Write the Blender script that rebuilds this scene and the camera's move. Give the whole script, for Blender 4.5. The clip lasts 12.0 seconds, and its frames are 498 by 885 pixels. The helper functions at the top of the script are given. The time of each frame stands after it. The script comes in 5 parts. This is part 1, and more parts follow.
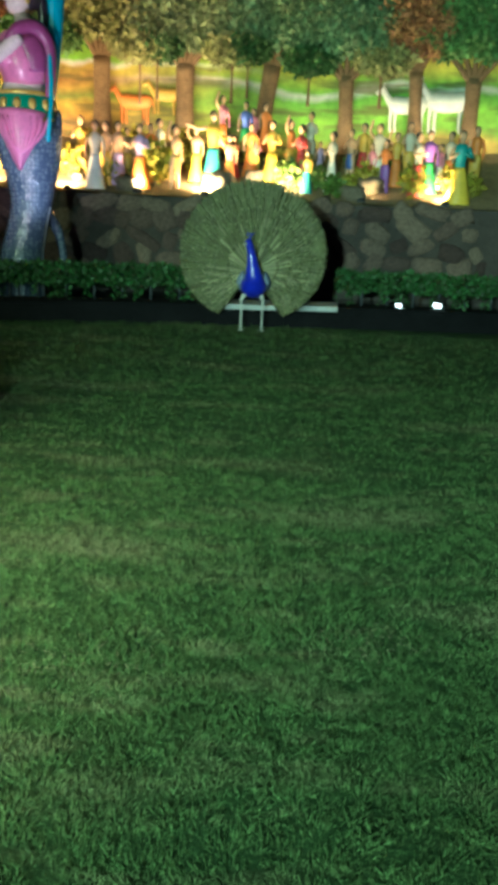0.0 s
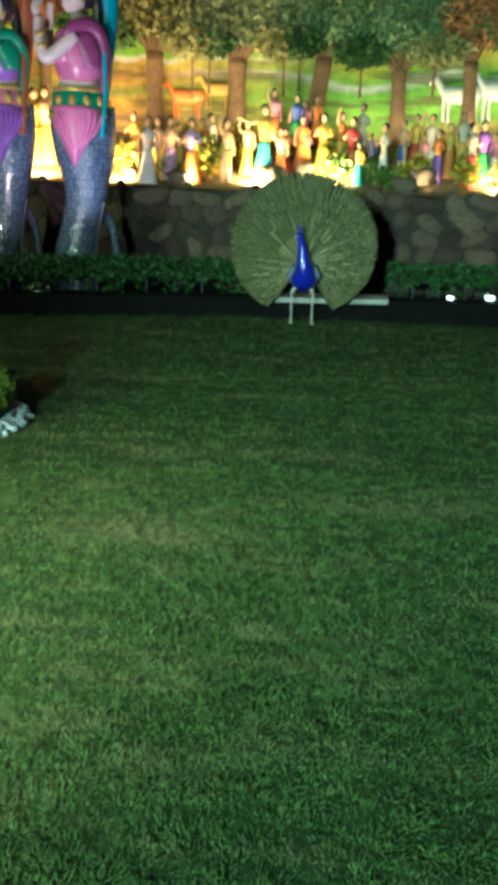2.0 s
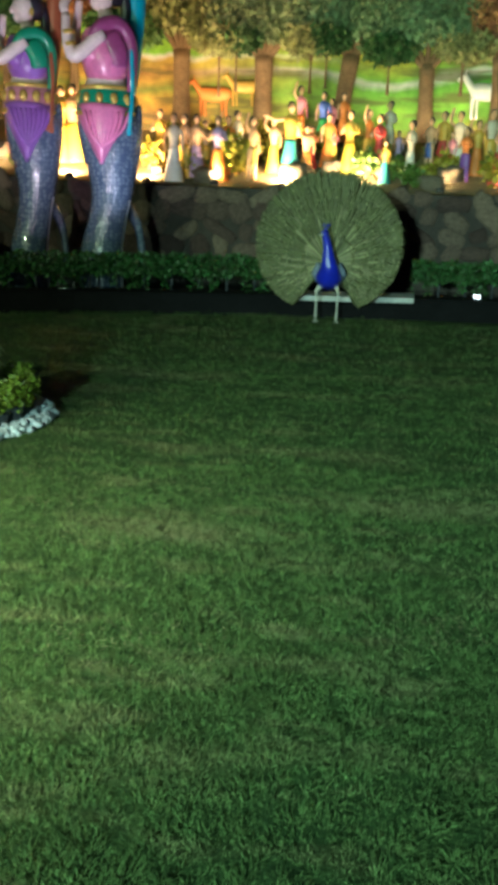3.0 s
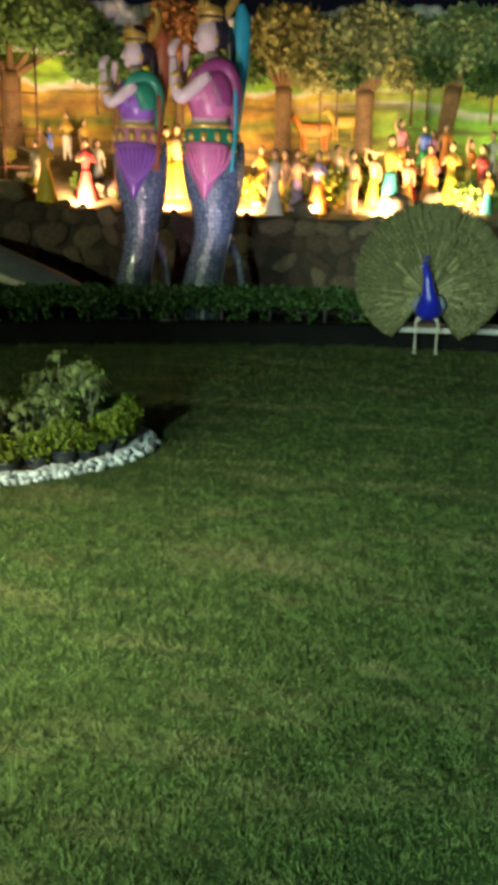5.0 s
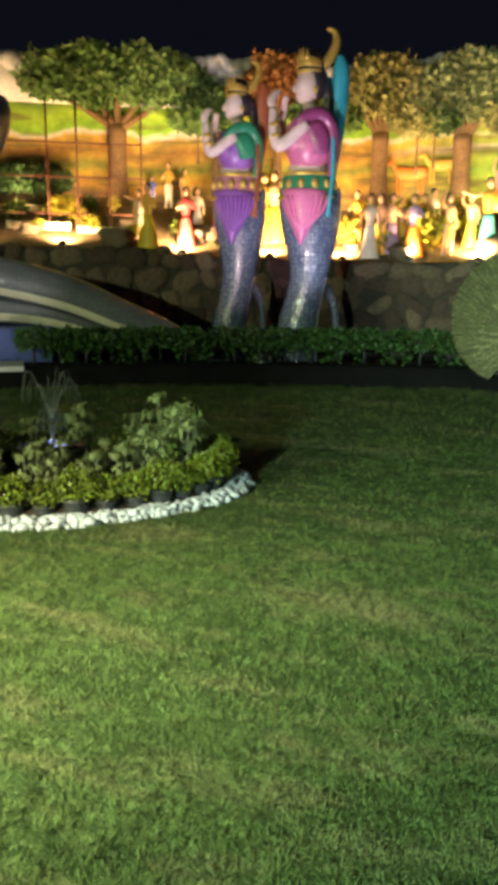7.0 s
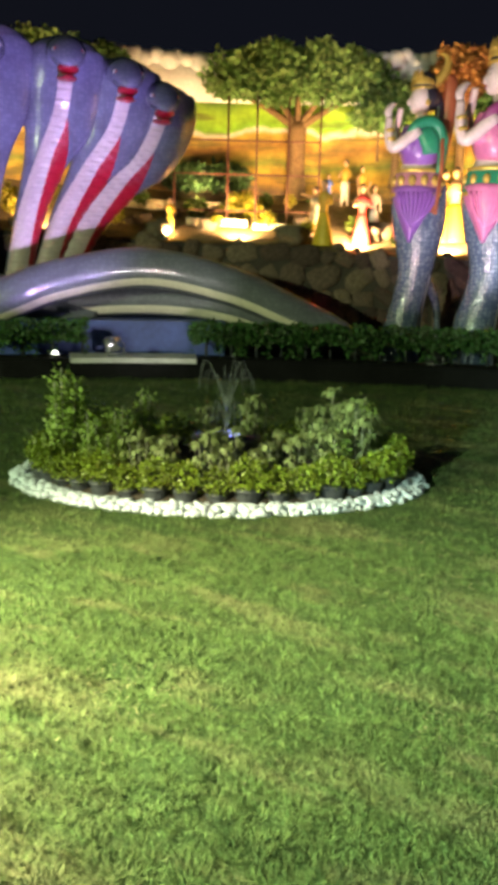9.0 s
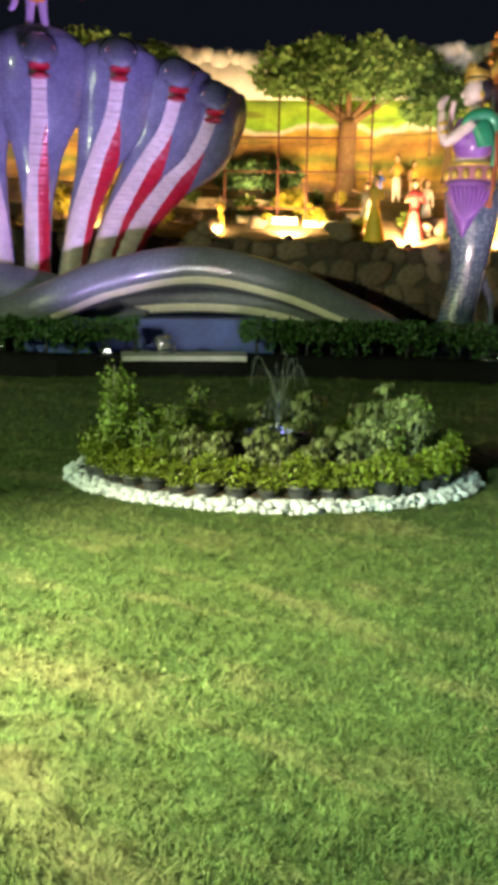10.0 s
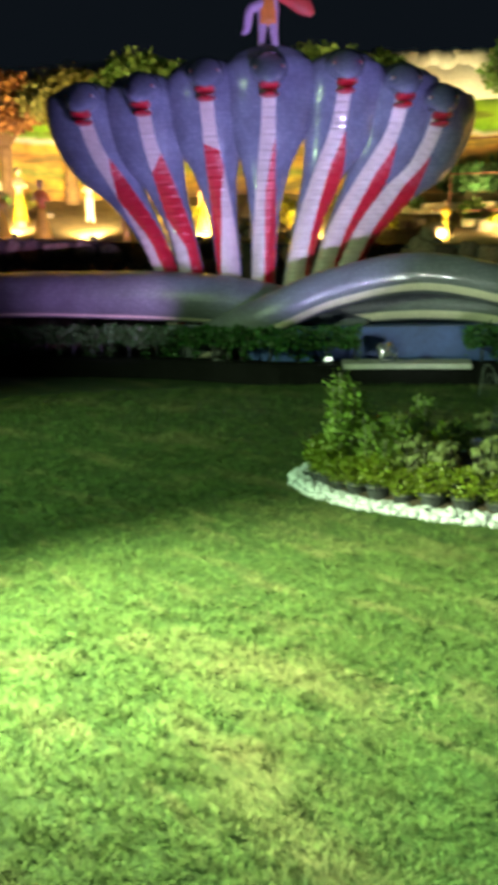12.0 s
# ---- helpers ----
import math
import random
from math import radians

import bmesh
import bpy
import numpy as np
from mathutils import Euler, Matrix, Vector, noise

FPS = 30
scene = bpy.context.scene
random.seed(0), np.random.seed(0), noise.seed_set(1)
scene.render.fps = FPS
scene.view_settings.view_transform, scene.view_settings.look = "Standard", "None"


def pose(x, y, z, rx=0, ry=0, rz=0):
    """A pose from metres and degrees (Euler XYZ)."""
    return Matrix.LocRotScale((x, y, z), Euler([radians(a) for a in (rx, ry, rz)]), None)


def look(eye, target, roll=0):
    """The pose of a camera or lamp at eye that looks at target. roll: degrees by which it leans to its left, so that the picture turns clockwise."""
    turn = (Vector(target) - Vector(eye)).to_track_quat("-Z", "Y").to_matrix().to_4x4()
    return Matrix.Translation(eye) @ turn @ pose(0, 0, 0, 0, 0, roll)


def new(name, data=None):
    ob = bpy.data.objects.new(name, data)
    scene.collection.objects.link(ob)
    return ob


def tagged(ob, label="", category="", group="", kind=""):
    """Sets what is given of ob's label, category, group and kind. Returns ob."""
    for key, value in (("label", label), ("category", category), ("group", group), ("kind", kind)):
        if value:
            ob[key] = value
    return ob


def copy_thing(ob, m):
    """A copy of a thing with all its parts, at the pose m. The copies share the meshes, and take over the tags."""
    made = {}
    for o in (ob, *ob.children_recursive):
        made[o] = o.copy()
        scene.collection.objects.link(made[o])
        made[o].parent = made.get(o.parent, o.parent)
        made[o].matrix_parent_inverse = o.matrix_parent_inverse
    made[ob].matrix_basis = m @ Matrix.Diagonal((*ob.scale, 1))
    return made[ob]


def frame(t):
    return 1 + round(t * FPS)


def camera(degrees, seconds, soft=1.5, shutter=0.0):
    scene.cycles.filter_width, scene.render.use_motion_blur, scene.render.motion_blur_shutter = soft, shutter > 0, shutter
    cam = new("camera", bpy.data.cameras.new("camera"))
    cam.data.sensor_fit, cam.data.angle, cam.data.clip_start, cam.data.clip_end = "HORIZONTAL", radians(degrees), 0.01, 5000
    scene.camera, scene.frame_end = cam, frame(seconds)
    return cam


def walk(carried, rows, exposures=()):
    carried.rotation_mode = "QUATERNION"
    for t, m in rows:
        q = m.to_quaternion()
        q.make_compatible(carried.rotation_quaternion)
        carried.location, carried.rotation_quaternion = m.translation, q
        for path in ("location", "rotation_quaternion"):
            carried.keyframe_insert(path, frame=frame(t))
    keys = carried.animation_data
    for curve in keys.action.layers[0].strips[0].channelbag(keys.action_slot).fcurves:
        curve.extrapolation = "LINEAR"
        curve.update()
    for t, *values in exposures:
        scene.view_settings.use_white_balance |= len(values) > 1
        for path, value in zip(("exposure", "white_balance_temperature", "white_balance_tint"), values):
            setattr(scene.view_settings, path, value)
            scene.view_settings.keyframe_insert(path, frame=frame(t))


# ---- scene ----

# ---- camera and walk: a hand-held pan to the left over a lawn ----
cam = camera(34.0, 12.0, soft=5.5, shutter=0.5)
# seconds, eye x, y, z, yaw, pitch, roll
ROWS = [
    (0, -0.029, 0.039, 1.508, 0.18, -15.94, 2.45),
    (0.5, -0.029, -0.012, 1.510, 1.11, -15.80, 2.41),
    (1, -0.027, -0.016, 1.511, 1.75, -15.99, 2.06),
    (1.5, -0.029, -0.021, 1.510, 2.50, -16.39, 1.96),
    (2, -0.029, -0.029, 1.513, 3.76, -16.52, 1.82),
    (2.5, -0.027, -0.024, 1.511, 4.60, -16.70, 1.82),
    (4.5, -0.061, -0.019, 1.512, 10.02, -16.37, 1.38),
    (5, -0.063, -0.037, 1.530, 12.31, -14.79, 1.05),
    (5.5, -0.066, -0.049, 1.546, 14.27, -13.59, 1.10),
    (6, -0.070, -0.059, 1.550, 15.51, -12.87, 0.84),
    (6.5, -0.066, -0.084, 1.567, 16.90, -12.34, 0.56),
    (8.5, -0.219, -0.036, 1.500, 27.14, -12.09, 1.37),
    (9, -0.237, -0.029, 1.489, 30.05, -12.15, 1.41),
    (9.5, -0.246, -0.033, 1.484, 31.90, -11.88, 0.84),
    (10, -0.266, -0.024, 1.466, 33.55, -12.28, 0.74),
    (10.5, -0.286, -0.017, 1.450, 37.34, -12.91, -0.05),
    (11, -0.300, -0.032, 1.454, 39.37, -13.01, 0.08),
    (11.5, -0.303, -0.042, 1.458, 42.80, -12.41, -0.71),
    (12, -0.302, -0.085, 1.473, 48.86, -11.67, -1.26),
]


def aim(x, y, z, yaw, pitch, roll):
    a, p = radians(yaw), radians(pitch)
    way = Vector((-math.sin(a) * math.cos(p), math.cos(a) * math.cos(p), math.sin(p)))
    eye = Vector((x, y, z))
    return look(eye, eye + way, roll)


EXPOSURES = [(0, -0.5, 5650, -2), (2.5, -0.56, 5800, 0), (4.5, -0.7, 6900, 11), (6.5, -0.48, 7200, 16), (8.5, 0.2, 7500, 12), (10.5, 0.1, 7400, 10), (11.5, 0.1, 6900, -3), (12, 0.1, 7300, -20)]
walk(cam, [(t, aim(*row)) for t, *row in ROWS], EXPOSURES)

# ---- night sky ----
world = bpy.data.worlds.new("night")
scene.world = world
world.use_nodes = True
bg = world.node_tree.nodes["Background"]
bg.inputs["Color"].default_value = (0.30, 0.38, 0.70, 1)
bg.inputs["Strength"].default_value = 0.014


# ---- plan: the pond's kerb, the stage wall and the mural bend round the lawn ----
def polar(az, r, z=0.0):
    """A place by its bearing to the left of +y, in degrees, and its distance from the lawn's viewing spot."""
    return Vector((-r * math.sin(radians(az)), r * math.cos(radians(az)), z))


def bend(table):
    xs, ys = [p[0] for p in table], [p[1] for p in table]
    return lambda a: float(np.interp(a, xs, ys))


kerb_r = bend([(-40, 13.5), (-13, 11.65), (0, 11.1), (10, 11.0), (20, 10.95), (48, 11.0), (55.5, 12.2), (65, 13.4), (85, 16)])
wall_r = bend([(-40, 15), (-13, 14), (50, 14), (65, 15.2), (85, 17)])
wall_top = bend([(-30, 1.67), (13.8, 1.69), (23.8, 1.76), (27.9, 1.86), (38.5, 1.91), (57, 2.06), (65, 2.16), (85, 2.2)])
mural_r = bend([(-40, 18), (-13, 17), (50, 17), (66, 17.6), (85, 19)])
BANK = 0.35


def stage_z(az, r):
    return wall_top(az) + max(0.0, r - wall_r(az)) * BANK


# ---- lamps ----
def lamp(kind, at, to, energy, color, size=0.3, angle=60, blend=0.6):
    data = bpy.data.lights.new("flood", kind)
    data.energy, data.color = energy, color
    if kind == "SPOT":
        data.spot_size, data.spot_blend, data.shadow_soft_size = radians(angle), blend, size
    elif kind == "AREA":
        data.size = size
    else:
        data.shadow_soft_size = size
    ob = new("flood", data)
    ob.matrix_world = look(at, to)
    return ob


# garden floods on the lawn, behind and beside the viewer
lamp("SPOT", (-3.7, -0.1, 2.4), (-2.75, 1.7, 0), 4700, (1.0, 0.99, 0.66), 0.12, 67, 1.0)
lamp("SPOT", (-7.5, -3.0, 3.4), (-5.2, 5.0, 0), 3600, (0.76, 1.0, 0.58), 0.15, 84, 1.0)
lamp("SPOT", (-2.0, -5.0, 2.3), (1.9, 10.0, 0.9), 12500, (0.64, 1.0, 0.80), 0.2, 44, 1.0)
# warm floods along the front of the stage
for az in (-12, -6.5, -1, 4, 8.5, 13, 18, 24, 28, 32, 37, 44, 53, 60, 65):
    r = wall_r(az) + 0.12
    lamp("SPOT", polar(az, r, wall_top(az) + 0.14), polar(az, r + 2.6, wall_top(az) + 1.3), 700 if az < 31 else 480, (1.0, 0.66, 0.34), 0.08, 150, 0.9)
# a second row, unseen and added to wash the painted wall from its foot
for az in (-14.5, -10.3, -7, -3.2, 1.5, 3.2, 7.2, 13, 16, 20.5, 25.5, 30.4, 34.5, 40, 47, 54, 60, 65):
    r = mural_r(az) - 0.75
    lamp("SPOT", polar(az, r, stage_z(az, r) + 0.12), polar(az, r + 0.8, 4.3), 95 if az < 23 else 48, (1.0, 0.74, 0.44), 0.08, 150, 0.9)
# coloured floods on the serpent and the two nagini statues
lamp("SPOT", polar(36, 7.2, 0.3), polar(49, 13.0, 3.9), 2600, (0.50, 0.38, 1.0), 0.08, 52, 0.7)
lamp("SPOT", polar(34, 7.2, 0.3), polar(39.5, 12.2, 1.5), 260, (0.95, 0.95, 1.0), 0.08, 40, 0.7)
lamp("SPOT", polar(55, 11.6, 0.95), polar(54, 13.0, 3.6), 160, (0.50, 0.40, 1.0), 0.08, 100, 0.8)
lamp("SPOT", polar(50, 9.0, 0.3), polar(60.5, 13.6, 1.45), 1700, (0.66, 0.34, 1.0), 0.08, 30, 0.9)
lamp("SPOT", polar(26, 7.2, 0.3), polar(17.6, 12.4, 3.1), 1250, (1.0, 0.80, 0.95), 0.06, 48, 0.8)
lamp("SPOT", polar(13.0, 11.0, 0.95), polar(15.2, 12.4, 3.2), 95, (0.62, 0.72, 1.0), 0.06, 100, 0.8)


# ---- materials ----
def material(name, color, rough=0.6, metal=0.0, spec=0.5, vary=0.25, scale=6.0, bump=0.0, bump_scale=40.0, island=0.0, coat=0.0, single=0.0):
    """A principled surface whose colour wanders at two scales, with fine relief."""
    m = bpy.data.materials.new(name)
    m.use_nodes = True
    nt = m.node_tree
    b = nt.nodes["Principled BSDF"]
    b.inputs["Roughness"].default_value, b.inputs["Metallic"].default_value = rough, metal
    b.inputs["Specular IOR Level"].default_value = spec
    b.inputs["Coat Weight"].default_value = coat
    tex = nt.nodes.new("ShaderNodeTexCoord")
    n1, n2 = nt.nodes.new("ShaderNodeTexNoise"), nt.nodes.new("ShaderNodeTexNoise")
    n1.inputs["Scale"].default_value, n2.inputs["Scale"].default_value = scale, scale * 7
    n1.inputs["Detail"].default_value = n2.inputs["Detail"].default_value = 5
    add = nt.nodes.new("ShaderNodeMath")
    add.operation = "ADD"
    for n, s in ((n1, 0), (n2, 1)):
        nt.links.new(tex.outputs["Object"], n.inputs["Vector"])
        nt.links.new(n.outputs["Fac"], add.inputs[s])
    ramp = nt.nodes.new("ShaderNodeValToRGB")
    ramp.color_ramp.elements[0].position, ramp.color_ramp.elements[1].position = 0.33, 0.67
    half = nt.nodes.new("ShaderNodeMath")
    half.operation, half.inputs[1].default_value = "MULTIPLY", 0.5
    nt.links.new(add.outputs[0], half.inputs[0])
    nt.links.new(half.outputs[0], ramp.inputs["Fac"])
    ramp.color_ramp.elements[0].color = (*[c * (1 - vary) for c in color], 1)
    ramp.color_ramp.elements[1].color = (*[min(1, c * (1 + vary)) for c in color], 1)
    out = ramp.outputs["Color"]
    if island or single:
        geo, hsv = nt.nodes.new("ShaderNodeObjectInfo" if single else "ShaderNodeNewGeometry"), nt.nodes.new("ShaderNodeHueSaturation")
        island = island or single
        val, hue = nt.nodes.new("ShaderNodeMapRange"), nt.nodes.new("ShaderNodeMapRange")
        val.inputs["To Min"].default_value, val.inputs["To Max"].default_value = 1 - island, 1 + island
        hue.inputs["To Min"].default_value, hue.inputs["To Max"].default_value = 0.5 - 0.04 * island, 0.5 + 0.04 * island
        for n in (val, hue):
            nt.links.new(geo.outputs["Random" if single else "Random Per Island"], n.inputs["Value"])
        nt.links.new(val.outputs[0], hsv.inputs["Value"])
        nt.links.new(hue.outputs[0], hsv.inputs["Hue"])
        nt.links.new(out, hsv.inputs["Color"])
        out = hsv.outputs["Color"]
    nt.links.new(out, b.inputs["Base Color"])
    if bump:
        n3, bp = nt.nodes.new("ShaderNodeTexNoise"), nt.nodes.new("ShaderNodeBump")
        n3.inputs["Scale"].default_value, n3.inputs["Detail"].default_value = bump_scale, 6
        bp.inputs["Strength"].default_value, bp.inputs["Distance"].default_value = bump, 0.02
        nt.links.new(tex.outputs["Object"], n3.inputs["Vector"])
        nt.links.new(n3.outputs["Fac"], bp.inputs["Height"])
        nt.links.new(bp.outputs["Normal"], b.inputs["Normal"])
    return m


def scaled(name, color, light, size=0.06, rough=0.35, coat=0.3):
    """Painted serpent skin: overlapping scales in relief, each coloured paler at its middle."""
    m = bpy.data.materials.new(name)
    m.use_nodes = True
    nt = m.node_tree
    b = nt.nodes["Principled BSDF"]
    b.inputs["Roughness"].default_value, b.inputs["Coat Weight"].default_value = rough, coat
    tex, vor, ramp, bp = (nt.nodes.new(k) for k in ("ShaderNodeTexCoord", "ShaderNodeTexVoronoi", "ShaderNodeValToRGB", "ShaderNodeBump"))
    vor.inputs["Scale"].default_value, vor.inputs["Randomness"].default_value = 1 / size, 0.6
    nt.links.new(tex.outputs["Object"], vor.inputs["Vector"])
    nt.links.new(vor.outputs["Distance"], ramp.inputs["Fac"])
    ramp.color_ramp.elements[0].color, ramp.color_ramp.elements[1].color = (*light, 1), (*color, 1)
    ramp.color_ramp.elements[0].position, ramp.color_ramp.elements[1].position = 0.05, 0.6
    n, mix = nt.nodes.new("ShaderNodeTexNoise"), nt.nodes.new("ShaderNodeMix")
    mix.data_type, mix.blend_type = "RGBA", "MULTIPLY"
    n.inputs["Scale"].default_value = 2.5
    nt.links.new(tex.outputs["Object"], n.inputs["Vector"])
    mix.inputs[0].default_value = 0.6
    nt.links.new(ramp.outputs["Color"], mix.inputs[6])
    nt.links.new(n.outputs["Fac"], mix.inputs[7])
    nt.links.new(mix.outputs[2], b.inputs["Base Color"])
    bp.inputs["Strength"].default_value, bp.inputs["Distance"].default_value = 0.45, 0.012
    bp.invert = True
    nt.links.new(vor.outputs["Distance"], bp.inputs["Height"])
    nt.links.new(bp.outputs["Normal"], b.inputs["Normal"])
    return m


def paint(name, color, rough=0.45, vary=0.18):
    return material(name, color, rough, vary=vary, scale=5, bump=0.12, bump_scale=30)


PAINT = {
    "white": paint("white_paint", (0.80, 0.76, 0.68)), "pale": paint("pale_paint", (0.72, 0.62, 0.48)), "gold": paint("gold_paint", (0.72, 0.45, 0.08)),
    "yellow": paint("yellow_paint", (0.80, 0.55, 0.06)), "orange": paint("orange_paint", (0.75, 0.24, 0.05)), "crimson": paint("crimson_paint", (0.55, 0.06, 0.06)),
    "pink": paint("pink_paint", (0.72, 0.26, 0.32)), "lilac": paint("lilac_paint", (0.50, 0.34, 0.55)), "purple": paint("purple_paint", (0.26, 0.10, 0.42)),
    "blue": paint("blue_paint", (0.10, 0.16, 0.50)), "teal": paint("teal_paint", (0.04, 0.30, 0.30)), "green": paint("green_paint", (0.04, 0.28, 0.08)),
    "olive": paint("olive_paint", (0.36, 0.28, 0.07)), "brown": paint("brown_paint", (0.26, 0.10, 0.04)), "skin": paint("flesh_paint", (0.70, 0.42, 0.24)),
    "hair": paint("black_paint", (0.03, 0.02, 0.02)),
}


def lawn(name, lo, hi, dry, island=0.0, bump=0.0):
    """Lawn colour: fine mottling, darker and lighter drifts, and dry straw-coloured patches."""
    m = material(name, tuple((p + q) / 2 for p, q in zip(lo, hi)), 0.8, vary=0.3, scale=3.5, island=island, bump=bump, bump_scale=60, spec=0.2)
    nt = m.node_tree
    b = nt.nodes["Principled BSDF"]
    src = b.inputs["Base Color"].links[0].from_socket
    tex, squeeze = nt.nodes.new("ShaderNodeTexCoord"), nt.nodes.new("ShaderNodeMapping")
    squeeze.inputs["Scale"].default_value = (0.8, 2.3, 1.0)
    nt.links.new(tex.outputs["Object"], squeeze.inputs["Vector"])
    for scale, start, end, color, most in ((0.85, 0.53, 0.68, dry, 0.6), (2.6, 0.55, 0.70, dry, 0.5), (0.5, 0.5, 0.7, lo, 0.6), (9.0, 0.55, 0.70, tuple(0.4 * c for c in lo), 0.45), (24.0, 0.50, 0.66, tuple(0.35 * c for c in lo), 0.5), (30.0, 0.56, 0.72, tuple(1.7 * c for c in hi), 0.5)):
        n, rng, mix = nt.nodes.new("ShaderNodeTexNoise"), nt.nodes.new("ShaderNodeMapRange"), nt.nodes.new("ShaderNodeMix")
        n.inputs["Scale"].default_value, n.inputs["Detail"].default_value = scale, 4
        rng.inputs["From Min"].default_value, rng.inputs["From Max"].default_value, rng.inputs["To Max"].default_value = start, end, most
        mix.data_type = "RGBA"
        nt.links.new(squeeze.outputs[0], n.inputs["Vector"])
        nt.links.new(n.outputs["Fac"], rng.inputs["Value"])
        nt.links.new(rng.outputs[0], mix.inputs[0])
        nt.links.new(src, mix.inputs[6])
        mix.inputs[7].default_value = (*color, 1)
        src = mix.outputs[2]
    nt.links.new(src, b.inputs["Base Color"])
    if not bump:
        # blades bend every way, so their shading leans towards the sward's own
        geo, mix = nt.nodes.new("ShaderNodeNewGeometry"), nt.nodes.new("ShaderNodeMix")
        mix.data_type = "VECTOR"
        mix.inputs[0].default_value = 0.62
        nt.links.new(geo.outputs["Normal"], mix.inputs[4])
        mix.inputs[5].default_value = (0, 0, 1)
        nt.links.new(mix.outputs[1], b.inputs["Normal"])
    return m


GRASS_SOIL = lawn("lawn_thatch", (0.022, 0.048, 0.014), (0.036, 0.070, 0.020), (0.12, 0.125, 0.055), bump=0.2)
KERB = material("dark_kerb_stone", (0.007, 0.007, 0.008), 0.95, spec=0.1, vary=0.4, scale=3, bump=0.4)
COPING = material("grey_coping_stone", (0.42, 0.42, 0.42), 0.7, vary=0.3, scale=4, bump=0.3)
MORTAR = material("wall_mortar", (0.062, 0.050, 0.043), 0.95, vary=0.3, scale=4, bump=0.5)
STONE = material("rubble_stone", (0.118, 0.078, 0.062), 0.85, vary=0.65, scale=3.5, bump=0.9, bump_scale=9, single=0.6)
EARTH = material("stage_earth", (0.26, 0.19, 0.10), 0.95, vary=0.4, scale=3, bump=0.7, bump_scale=12)
HEDGE = material("hedge_leaf", (0.030, 0.085, 0.018), 0.6, vary=0.3, scale=3, island=0.5)
BARK = material("painted_bark", (0.20, 0.12, 0.055), 0.85, vary=0.4, scale=4, bump=0.8, bump_scale=9)
PEBBLE = material("white_pebble", (0.42, 0.49, 0.55), 0.6, vary=0.12, scale=9, bump=0.2, island=0.15)
POT = material("black_nursery_pot", (0.035, 0.040, 0.048), 0.55, vary=0.3, scale=8)
STEEL = material("rusty_steel_tube", (0.17, 0.07, 0.05), 0.6, 0.4, vary=0.4, scale=7)
BLUEWALL = material("blue_pool_paint", (0.035, 0.065, 0.27), 0.55, vary=0.3, scale=2, bump=0.2)
CASE = material("black_lamp_case", (0.02, 0.02, 0.022), 0.4, vary=0.2)
CHROME = material("bare_aluminium", (0.7, 0.72, 0.74), 0.25, 0.9, vary=0.1)
ROCK = material("dark_boulder", (0.16, 0.125, 0.09), 0.9, vary=0.5, scale=4, bump=0.9, bump_scale=8)
CREAM = paint("cream_render", (0.78, 0.66, 0.45))


def glass_like(name, color, rough, bump, trans):
    m = bpy.data.materials.new(name)
    m.use_nodes = True
    nt = m.node_tree
    b = nt.nodes["Principled BSDF"]
    b.inputs["Base Color"].default_value = (*color, 1)
    b.inputs["Roughness"].default_value, b.inputs["IOR"].default_value, b.inputs["Transmission Weight"].default_value = rough, 1.33, trans
    n, bp = nt.nodes.new("ShaderNodeTexNoise"), nt.nodes.new("ShaderNodeBump")
    n.inputs["Scale"].default_value = 9
    bp.inputs["Strength"].default_value, bp.inputs["Distance"].default_value = bump, 0.01
    nt.links.new(n.outputs["Fac"], bp.inputs["Height"])
    nt.links.new(bp.outputs["Normal"], b.inputs["Normal"])
    return m


WATER = glass_like("pond_water", (0.006, 0.012, 0.02), 0.06, 0.12, 0.0)
SPRAY = glass_like("fountain_spray", (0.76, 0.81, 0.88), 0.3, 0.6, 0.35)
SPRAY.node_tree.nodes["Principled BSDF"].inputs["Alpha"].default_value = 0.08


# ---- mesh helpers ----
def part(name, bm, mats, parent=None, label="", smooth=True):
    me = bpy.data.meshes.new(name)
    if smooth:
        for f in bm.faces:
            f.smooth = True
    bm.to_mesh(me)
    bm.free()
    for m in mats if isinstance(mats, (list, tuple)) else [mats]:
        me.materials.append(m)
    ob = new(name, me)
    ob.parent = parent
    if label:
        ob["label"] = label
    return ob


def thing(name, label, category, group="", kind="", at=(0, 0, 0), turn=0.0):
    ob = new(name)
    ob.matrix_world = pose(*at, 0, 0, turn)
    ob.empty_display_size = 0.1
    return tagged(ob, label, category, group, kind)


def glide(points, n):
    """n points evenly along a Catmull-Rom curve through rows of numbers."""
    p = np.array(points, float)
    p = np.vstack([2 * p[0] - p[1], p, 2 * p[-1] - p[-2]])
    k = len(p) - 3
    out = []
    for s in np.linspace(0, k, n):
        i = min(int(s), k - 1)
        t = s - i
        a, b, c, d = p[i : i + 4]
        out.append(0.5 * (2 * b + (c - a) * t + (2 * a - 5 * b + 4 * c - d) * t**2 + (3 * b - a - 3 * c + d) * t**3))
    return np.array(out)


